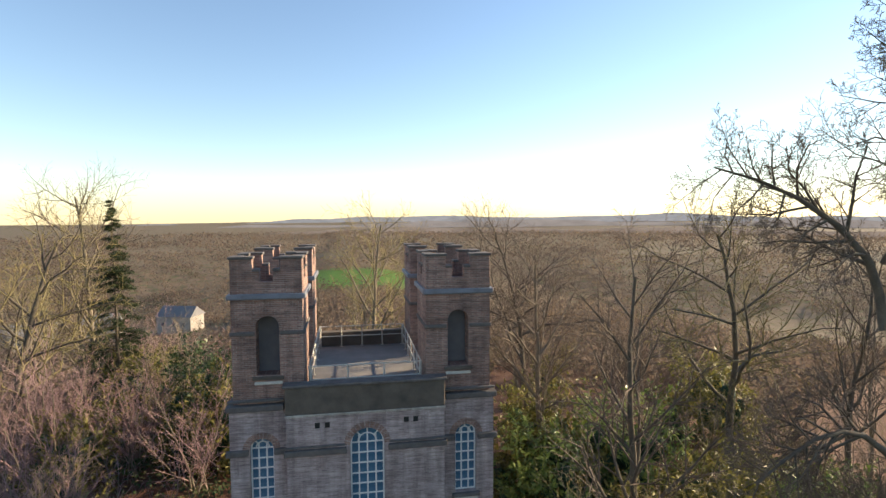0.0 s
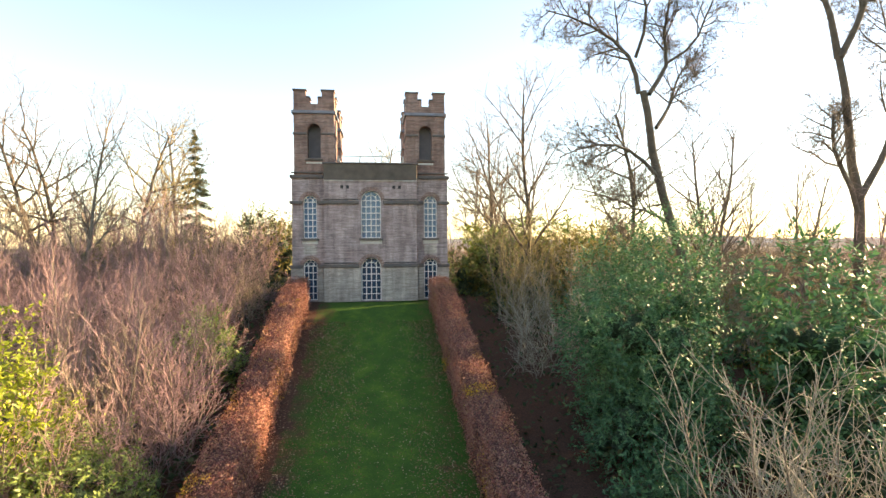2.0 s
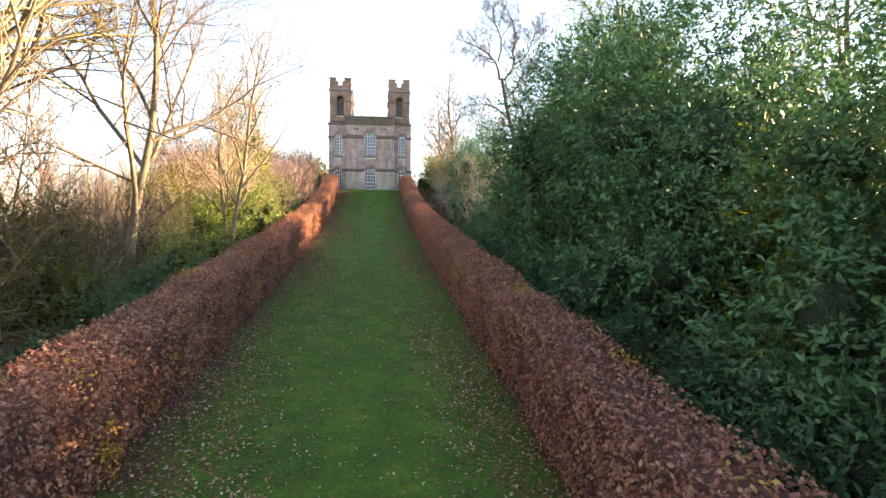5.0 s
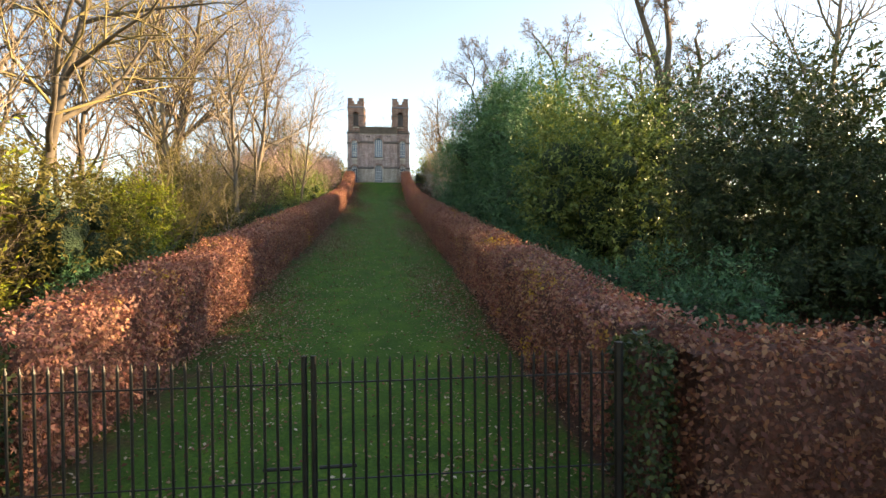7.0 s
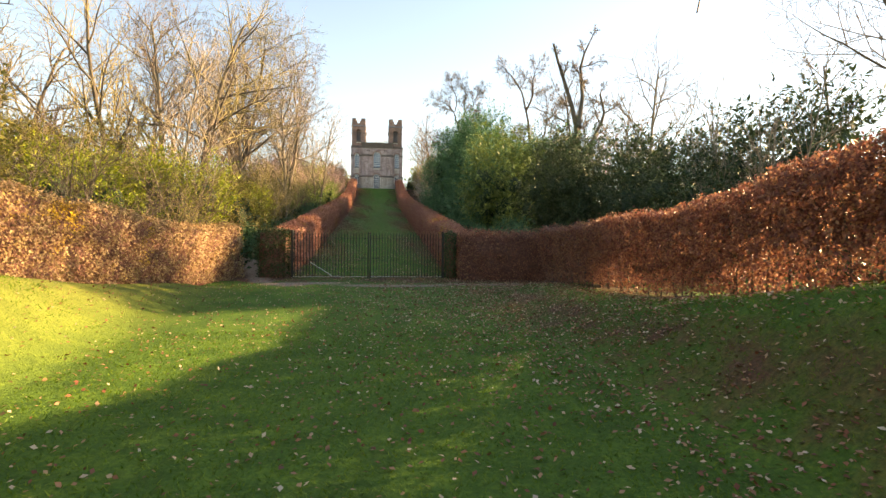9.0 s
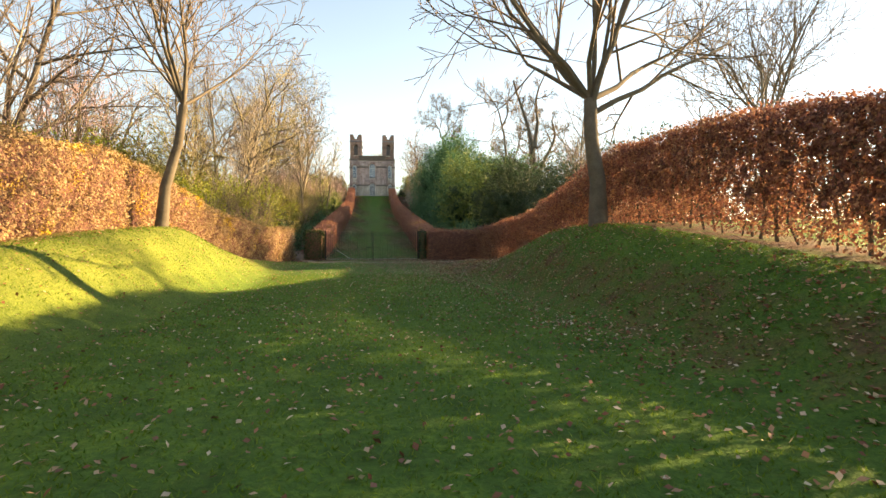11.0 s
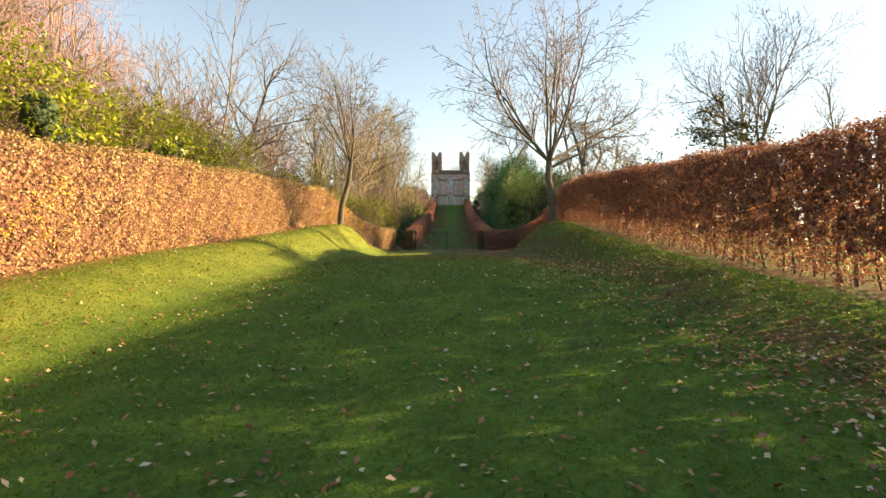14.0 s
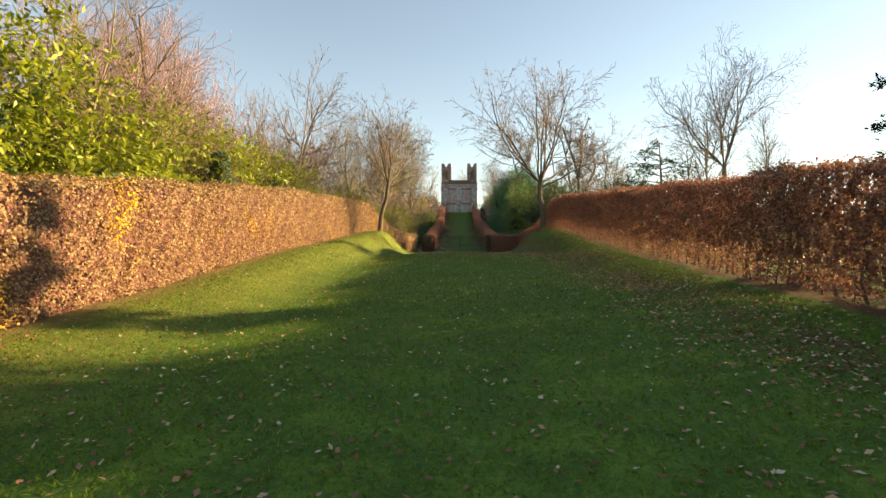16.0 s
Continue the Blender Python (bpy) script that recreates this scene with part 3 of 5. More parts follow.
def build_tower():
    tower = thing("brick_tower", pose(0, 0, 0), "weathered brick belvedere with four battlemented turrets and white sash windows", "tower")
    IN, OUT, FY, BY = 2.55, 5.36, 0.5, 9.3
    D = 2.85
    for sx in (-1, 1):
        x0, x1 = sorted((sx * IN, sx * OUT))
        turret(tower, x0, x1, FY, FY + D, True)
        turret(tower, x0, x1, BY - D, BY, False)
    # lower stages of the flanks, front and sides
    for sx in (-1, 1):
        def span(a, b):
            return tuple(sorted((sx * a, sx * b)))
        a, b = span(3.28, 5.52)
        bm = wall_with_arches(a, b, 0.0, 8.9, 0.42, 0.5, [(sx * 4.28, 0.95, 4.5, 7.55), (sx * 4.28, 0.95, 0.1, 3.0)])
        part("flank_wall", bm, M_BRICK_PALE, tower)
        for p, q in (span(3.36, 3.79), span(4.77, 5.62)):
            slab("flank_base", (p, q, 0.34, 0.43, 0, 2.38), M_BRICK_LIME, tower, "pale lime-stained base course", 0.01)
        slab("stained_panel", (*span(3.82, 4.74), 0.395, 0.43, 3.35, 4.0), M_BRICK_LIME, tower, "pale stained brick below the window", 0.005)
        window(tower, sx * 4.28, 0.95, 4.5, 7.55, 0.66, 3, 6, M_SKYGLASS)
        window(tower, sx * 4.28, 0.95, 0.1, 3.0, 0.66, 3, 5, M_GLASS, False)
        slab("side_wall", (*span(5.5, 4.9), 0.93, BY + 0.05, 0, 8.9), M_BRICK_PALE, tower, "", 0)
        band(tower, "main_cornice", [(*span(3.36, 5.64), 0.26, 0.6, 8.74, 8.98), (*span(5.36, 5.64), 0.6, BY + 0.1, 8.74, 8.98)], M_STONE, "dark weathered stone cornice")
        band(tower, "cornice_roll", [(*span(3.36, 5.58), 0.34, 0.5, 9.1, 9.2)], M_STONE)
        for z in (6.9, 2.38):
            band(tower, "string_course", [(*span(3.3, 3.78), 0.24, 0.45, z, z + 0.24), (*span(4.78, 5.66), 0.24, 0.45, z, z + 0.24)], M_STONE, "dark projecting brick string course")
    # centre block
    W = 3.25
    bm = wall_with_arches(-W, W, 0.0, 8.6, 0.0, 0.6, [(0, 1.4, 4.5, 7.87), (0, 1.4, 0.04, 3.1)])
    part("centre_wall", bm, M_BRICK_PALE, tower)
    for sx in (-1, 1):
        a, b = sorted((sx * 0.72, sx * (W + 0.05)))
        slab("base_wall", (a, b, -0.06, 0.1, 0, 2.4), M_BRICK_LIME, tower, "pale lime-stained base wall", 0.01)
        slab("return_wall", (min(sx * W, sx * (W - 0.5)), max(sx * W, sx * (W - 0.5)), 0.6, 3.2, 0, 8.9), M_BRICK_PALE, tower, "", 0)
        for dx in (-0.2, 0.2):
            # thin black slab stands in for the shade inside each hole
            slab("dark_hole_slab", (sx * 1.82 + dx - 0.1, sx * 1.82 + dx + 0.1, -0.012, 0.05, 8.0, 8.22), M_IRON, tower, "small black slab standing in for a shaded square hole", 0)
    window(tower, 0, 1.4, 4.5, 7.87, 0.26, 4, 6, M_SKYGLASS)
    window(tower, 0, 1.4, 0.05, 3.1, 0.24, 4, 5, M_GLASS, False)
    for z in (6.9, 2.4):
        band(tower, "string_course", [(-W - 0.1, -0.86, -0.16, 0.1, z, z + 0.24), (0.86, W + 0.1, -0.16, 0.1, z, z + 0.24)], M_STONE, "dark projecting brick string course")
        band(tower, "string_fillet", [(-W - 0.06, -0.9, -0.09, 0.1, z + 0.3, z + 0.38), (0.9, W + 0.06, -0.09, 0.1, z + 0.3, z + 0.38)], M_STONE)
    slab("cornice_strip", (-W - 0.05, W + 0.05, -0.07, 0.1, 8.5, 8.6), M_BRICK_LIME, tower)
    slab("front_parapet", (-W - 0.03, W + 0.03, -0.04, 0.49, 8.6, 9.72), M_MOSS, tower, "dark mossy parapet wall", 0.03)
    slab("parapet_coping", (-W - 0.12, W + 0.12, -0.12, 0.49, 9.72, 9.84), M_STONE, tower, "", 0.03)
    # roof terrace between the turrets
    slab("roof_deck", (-IN, IN, 0.49, BY, 8.95, 9.2), M_DECK, tower, "grey felted roof terrace", 0)
    slab("rear_parapet", (-IN, IN, BY - 0.5, BY, 9.2, 10.0), M_MOSS, tower, "", 0.03)
    for sx in (-1, 1):
        slab("side_parapet", (min(sx * OUT, sx * (OUT - 0.4)), max(sx * OUT, sx * (OUT - 0.4)), FY + D, BY - D, 8.9, 10.0), M_BRICK, tower, "", 0.02)
        slab("deck_strip", (min(sx * IN, sx * (OUT - 0.4)), max(sx * IN, sx * (OUT - 0.4)), FY + D, BY - D, 8.95, 9.2), M_DECK, tower, "", 0)
    slab("rear_wall", (-4.9, 4.9, BY - 0.5, BY, 0, 8.9), M_BRICK_PALE, tower, "", 0)
    return tower


build_tower()


def railing(name, a, b, n):
    """Grey metal roof rail: posts, two rails."""
    ob = thing(name, pose(0, 0, 0), "weathered grey metal guard rail on the roof terrace", "railing", "roof railings")
    a, b = Vector(a), Vector(b)
    for k in range(n + 1):
        p = a.lerp(b, k / n)
        bm = bmesh.new()
        rod(bm, p, p + Vector((0, 0, 1.2)), 0.035, 6)
        rod(bm, p, p + Vector((0, 0, 0.03)), 0.09, 8)
        part("post", bm, M_RAIL, ob)
    for z in (0.6, 1.17):
        bm = bmesh.new()
        rod(bm, a + Vector((0, 0, z)), b + Vector((0, 0, z)), 0.03, 6)
        part("rail", bm, M_RAIL, ob)


railing("roof_railing", (-2.35, 0.75, 9.2), (-2.35, 8.6, 9.2), 6)
railing("roof_railing", (2.35, 0.75, 9.2), (2.35, 8.6, 9.2), 6)
railing("roof_railing", (-2.3, 0.7, 9.2), (2.3, 0.7, 9.2), 3)
railing("roof_railing", (-2.3, 8.65, 9.2), (2.3, 8.65, 9.2), 4)


# ---- vegetation ----
def tube(V, F, pts, radii, sides):
    base = len(V)
    n = len(pts)
    prev = Vector((1, 0, 0.1))
    for k in range(n):
        d = (pts[min(k + 1, n - 1)] - pts[max(k - 1, 0)]).normalized()
        u = prev - d * prev.dot(d)
        if u.length < 1e-3:
            u = d.cross(Vector((0, 1, 0.3)))
        u.normalize()
        w = d.cross(u)
        prev = u
        for s in range(sides):
            a = 2 * math.pi * s / sides
            V.append(pts[k] + (u * math.cos(a) + w * math.sin(a)) * radii[k])
    for k in range(n - 1):
        for s in range(sides):
            t = (s + 1) % sides
            F.append((base + k * sides + s, base + k * sides + t, base + (k + 1) * sides + t, base + (k + 1) * sides + s))


def grow(rng, out, start, way, length, radius, level, levels, kids, up, wander, angle, ratio, first=0.25, minr=0.006, sides=(8, 6, 4, 3, 3)):
    """Grows a branch and its side branches into out[level] as (points, radii, sides)."""
    nseg = max(1 if level == levels and level > 1 else 2, int(length / (0.9 if level < 2 else 0.45)))
    nseg = min(nseg, 10 if level == 0 else 7 if level == 1 else 2 if level < levels else 1)
    pts, rad, dirs = [start.copy()], [radius], [way.copy()]
    d = way.copy()
    tip = radius * (0.25 if level else 0.3)
    for k in range(nseg):
        wob = wander * (0.5 if level == 0 else 1)
        d = (d + Vector((rng.gauss(0, wob), rng.gauss(0, wob), rng.gauss(0, wob) + up)) * (length / nseg) ** 0.5).normalized()
        pts.append(pts[-1] + d * (length / nseg))
        rad.append(max(minr, radius + (tip - radius) * (k + 1) / nseg))
        dirs.append(d.copy())
    out.append((level, pts, rad, sides[min(level, 4)]))
    if level >= levels:
        return
    n = kids[level]
    turn = rng.uniform(0, 6.28)
    for i in range(n):
        f = first + (1 - first) * (i + rng.uniform(0.1, 0.9)) / n if level == 0 else 0.15 + 0.85 * (i + rng.random()) / n
        g = min(f * nseg, nseg - 0.001)
        k = int(g)
        p = pts[k].lerp(pts[k + 1], g - k)
        bd = dirs[k + 1]
        side = bd.cross(Vector((math.cos(turn), math.sin(turn), 0.13)))
        if side.length < 0.05:
            side = bd.cross(Vector((0.3, 1, 0)))
        side.normalize()
        turn += 2.4 + rng.uniform(-0.5, 0.5)
        a = radians(angle[level] * rng.uniform(0.75, 1.25))
        nd = (bd * math.cos(a) + side * math.sin(a)).normalized()
        ln = length * ratio[level] * (1.15 - 0.55 * f) * rng.uniform(0.75, 1.2)
        r0 = rad[k] * (0.62 if level == 0 else 0.6)
        grow(rng, out, p, nd, ln, max(minr, r0), level + 1, levels, kids, up, wander * 1.15, angle, ratio, first, minr, sides)


def tree_meshes(name, seed, height, radius, levels=4, kids=(9, 6, 5, 4), up=0.05, wander=0.1, angle=(52, 45, 45, 45), ratio=(0.55, 0.6, 0.55, 0.5), first=0.3, lean=(0, 0), stems=1, minr=0.007, trunk_level=1):
    rng = random.Random(seed)
    out = []
    for s in range(stems):
        w = Vector((lean[0], lean[1], 1)) if stems == 1 else Vector((rng.gauss(lean[0], 0.22), rng.gauss(lean[1], 0.22), 1))
        o = Vector((0, 0, -0.3)) if stems == 1 else Vector((rng.gauss(0, 0.45), rng.gauss(0, 0.45), -0.2))
        h = height if stems == 1 else height * rng.uniform(0.6, 1.0)
        grow(rng, out, o, w.normalized(), h, radius * (1 if stems == 1 else rng.uniform(0.6, 1)), 0, levels, kids, up, wander, angle, ratio, first, minr)
    if stems > 1:
        parts = []
        for level, pts, rad, sides in out:
            if level == 0:
                V, F = [], []
                tube(V, F, pts, rad, 5)
                parts.append(mesh_np(name, V, F, True))
        V, F = [], []
        for level, pts, rad, sides in out:
            if level > 0:
                tube(V, F, pts, rad, 3)
        return parts + [mesh_np(name, V, F, True)]
    meshes = []
    for want in (lambda l: l <= trunk_level, lambda l: l > trunk_level):
        V, F = [], []
        for level, pts, rad, sides in out:
            if want(level):
                if level == 0:
                    rad[0] *= 1.35
                tube(V, F, pts, rad, sides)
        meshes.append(mesh_np(name, V, F, True))
    return meshes


def make_tree(meshes, m, bark, twig, label, category="tree", group="", name="bare_tree"):
    t = thing(name, m, label, category, group)
    for me in meshes[:-1]:
        attach("trunk" if len(meshes) == 2 else "stem", me, bark, t)
    tagged(attach("crown", meshes[-1], twig, t), "", "", "", "stuff")
    return t


def vase_meshes(name, seed, trunk, radius, limbs, reach, lean=(0, 0), spread=(18, 62), levels=4, kids=(0, 6, 6, 5), minr=0.008, bend=0.1):
    """A tree whose clean trunk divides into many rising limbs, as open-grown trees do."""
    rng = random.Random(seed)
    out = []
    top = Vector((lean[0] * trunk, lean[1] * trunk, trunk))
    pts = [Vector((0, 0, -0.3)), top * 0.33 + Vector((rng.gauss(0, bend), rng.gauss(0, bend), 0)), top * 0.68 + Vector((rng.gauss(0, bend), rng.gauss(0, bend), 0)), top]
    out.append((0, pts, [radius * 1.3, radius, radius * 0.86, radius * 0.8], 9))
    for k in range(limbs):
        a = 2.4 * k + rng.uniform(-0.3, 0.3)
        e = radians(spread[0] + (spread[1] - spread[0]) * ((k * 0.618) % 1))
        d = Vector((math.sin(e) * math.cos(a), math.sin(e) * math.sin(a), math.cos(e)))
        start = pts[2].lerp(top, rng.uniform(0.5, 1.0)) if k % 3 == 2 else top.copy()
        grow(rng, out, start, d, reach * rng.uniform(0.8, 1.1), radius * rng.uniform(0.27, 0.42), 1, levels, kids, 0.045, 0.1, (0, 40, 42, 45), (0, 0.55, 0.55, 0.5), 0.2, minr)
    meshes = []
    for want in (lambda l: l <= 1, lambda l: l > 1):
        V, F = [], []
        for level, p, rad, sides in out:
            if want(level):
                tube(V, F, p, rad, sides)
        meshes.append(mesh_np(name, V, F, True))
    return meshes


def limbed_meshes(name, seed, limbs, twigs=9, reach=3.4, levels=4, kids=(0, 7, 6, 5), minr=0.011, bend=0.25):
    """A tree from its main limbs, each (points, thick, thin); smaller branches grow out of them."""
    rng = random.Random(seed)
    out = []
    for pts, r0, r1 in limbs:
        p = [Vector(q) for q in pts]
        # round the limb off between its turning points
        fine = []
        for a, b in zip(p, p[1:]):
            n = max(2, int((b - a).length / 1.2))
            fine += [a.lerp(b, k / n) + Vector((rng.gauss(0, 0.15), rng.gauss(0, 0.15), 0)) for k in range(n)]
        fine.append(p[-1])
        soft = [fine[0]] + [(fine[k - 1] + fine[k] * 2 + fine[k + 1]) / 4 for k in range(1, len(fine) - 1)] + [fine[-1]]
        n = len(soft) - 1
        rad = [r0 + (r1 - r0) * k / n for k in range(n + 1)]
        out.append((0, soft, rad, 8))
        if r1 > 0.2:
            continue
        turn = rng.uniform(0, 6.28)
        for i in range(twigs):
            f = 0.3 + 0.7 * (i + rng.random()) / twigs
            k = min(int(f * n), n - 1)
            q = soft[k].lerp(soft[k + 1], f * n - k)
            d = (soft[k + 1] - soft[k]).normalized()
            side = d.cross(Vector((math.cos(turn), math.sin(turn), 0.2))).normalized()
            turn += 2.4 + rng.uniform(-0.5, 0.5)
            a = radians(rng.uniform(30, 65))
            grow(rng, out, q, (d * math.cos(a) + side * math.sin(a)).normalized(), reach * (1.25 - 0.7 * f) * rng.uniform(0.7, 1.2), max(minr, min(0.09, rad[k] * 0.55)), 1, levels, kids, 0.03, bend, (0, 45, 45, 45), (0, 0.5, 0.5, 0.5), 0.2, minr)
    meshes = []
    for want in (lambda l: l <= 1, lambda l: l > 1):
        V, F = [], []
        for level, p, rad, sides in out:
            if want(level):
                tube(V, F, p, rad, sides)
        meshes.append(mesh_np(name, V, F, True))
    return meshes


def leaf_quads(rng, p, n, size, aspect=0.6, tilt=0.7):
    """Leaves as bent pairs of triangles at points p, roughly facing along n."""
    k = len(p)
    n = n + rng.normal(0, tilt, (k, 3))
    n /= np.linalg.norm(n, axis=1)[:, None] + 1e-9
    a = np.cross(n, rng.normal(0, 1, (k, 3)))
    a /= np.linalg.norm(a, axis=1)[:, None] + 1e-9
    b = np.cross(n, a)
    s = size * rng.uniform(0.6, 1.3, (k, 1))
    v = np.stack([p - a * s, p - b * s * aspect + n * s * 0.15, p + a * s, p + b * s * aspect + n * s * 0.15], 1).reshape(-1, 3)
    f = np.arange(4 * k).reshape(k, 4)
    return v, f


def shoots(rng, p, n, per, length, size, aspect=0.36):
    """Leafy shoots: at each point a shoot growing out along n, with leaves set alternately round it."""
    k = len(p)
    d = n * 0.75 + np.array((0, 0, 0.4)) + rng.normal(0, 0.42, (k, 3))
    d /= np.linalg.norm(d, axis=1)[:, None] + 1e-9
    ln = length * rng.uniform(0.45, 1.25, (k, 1))
    d, ln, p = np.repeat(d, per, 0), np.repeat(ln, per, 0), np.repeat(p, per, 0)
    u = (np.tile(np.arange(per), k)[:, None] + rng.random((k * per, 1))) / per
    side = np.cross(d, rng.normal(0, 1, (k * per, 3)))
    side /= np.linalg.norm(side, axis=1)[:, None] + 1e-9
    way = side * (1.0 - 0.55 * u) + d * (0.25 + 0.6 * u) - np.array((0, 0, 0.22))
    way /= np.linalg.norm(way, axis=1)[:, None]
    face = d - way * (d * way).sum(1)[:, None] + rng.normal(0, 0.25, (k * per, 3))
    face -= way * (face * way).sum(1)[:, None]
    face /= np.linalg.norm(face, axis=1)[:, None] + 1e-9
    b = np.cross(face, way)
    q = p + d * ln * (u - 0.45)
    s = size * rng.uniform(0.65, 1.25, (k * per, 1))
    v = np.stack([q, q + way * s * 0.9 - b * s * aspect + face * s * 0.14, q + way * s * 2.0 - face * s * 0.12, q + way * s * 0.9 + b * s * aspect + face * s * 0.14], 1).reshape(-1, 3)
    return v, np.arange(4 * k * per).reshape(-1, 4)


def shrub_meshes(name, seed, rx, ry, rz, leaves, size, lobes=12, rough=0.16, per=8, length=0.55):
    """An evergreen of uneven lobes: a solid core with inner shade in its dark green, and shoots that break the outline.
    """
    rng = np.random.default_rng(seed)
    cen, rad = [], []
    tall = min(rz, 1.25 * rx)
    dims = np.array((rx, ry, tall))
    for k in range(lobes):
        a, e = rng.uniform(0, 6.28), (k + rng.uniform(0, 1)) / lobes
        wide = 0.66 * (1 - 0.7 * max(0, e - 0.4) ** 1.0)
        s = wide * rng.uniform(0.45, 1.12)
        r = rng.uniform(0.2, 0.44)
        cen.append((rx * s * math.cos(a), ry * s * math.sin(a), max(0.5 * r * tall, rz * e * 0.94 - 0.35 * r * tall)))
        rad.append(r)
    for e in (0.3, 0.55) if rz > 1.5 * rx else (0.35,):
        cen.append((0, 0, rz * e))
        rad.append(0.5)
    P, N, CV, CF = [], [], [], []
    area = np.array(rad) ** 2
    for (c, r, share) in zip(cen, rad, area / area.sum()):
        k = int(leaves / per * share)
        d = rng.normal(0, 1, (k, 3))
        d /= np.linalg.norm(d, axis=1)[:, None]
        bulge = 1 + rough * (np.sin(5 * d[:, :1] + c[0]) * np.sin(6 * d[:, 1:2] + c[1]) + np.sin(9 * d[:, 2:] + c[2]) * 0.6) + np.minimum(rng.normal(-0.1, 0.19, (k, 1)), 0.22)
        bulge = np.where(rng.random((k, 1)) < 0.2, bulge * rng.uniform(0.35, 0.8, (k, 1)), bulge)
        p = np.array(c) + d * bulge * r * dims
        free = np.ones(k, dtype=bool)
        for c2, r2 in zip(cen, rad):
            if c2 != c:
                free &= (((p - np.array(c2)) / (0.68 * r2 * dims)) ** 2).sum(1) > 1
        P.append(p[free])
        N.append(d[free])
        if c[2] > 0.68 * rz:
            continue
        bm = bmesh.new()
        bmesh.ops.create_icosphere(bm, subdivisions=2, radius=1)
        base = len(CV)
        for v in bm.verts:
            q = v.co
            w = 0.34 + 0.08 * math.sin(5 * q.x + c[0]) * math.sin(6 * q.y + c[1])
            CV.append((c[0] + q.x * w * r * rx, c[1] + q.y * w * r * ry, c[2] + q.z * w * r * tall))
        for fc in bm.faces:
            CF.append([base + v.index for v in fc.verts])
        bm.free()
    P, N = np.concatenate(P), np.concatenate(N)
    keep = P[:, 2] > 0.02
    v, f = shoots(rng, P[keep], N[keep], per, length, size)
    return mesh_np(name, CV, CF, True), mesh_np(name, v, f)


def make_shrub(meshes, m, leaf, label, category="shrub", group="", name="evergreen_shrub"):
    t = thing(name, m, label, category, group)
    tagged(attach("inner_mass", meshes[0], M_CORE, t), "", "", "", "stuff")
    ob = attach("foliage", meshes[1], leaf, t)
    tagged(ob, "", "", "", "stuff")
    return t


def uneven(q, seed):
    """A wandering value between 0 and 1 along a line."""
    return 0.5 + 0.22 * np.sin(q * 1.9 + seed) + 0.16 * np.sin(q * 4.7 + 1) + 0.12 * np.sin(q * 0.53)


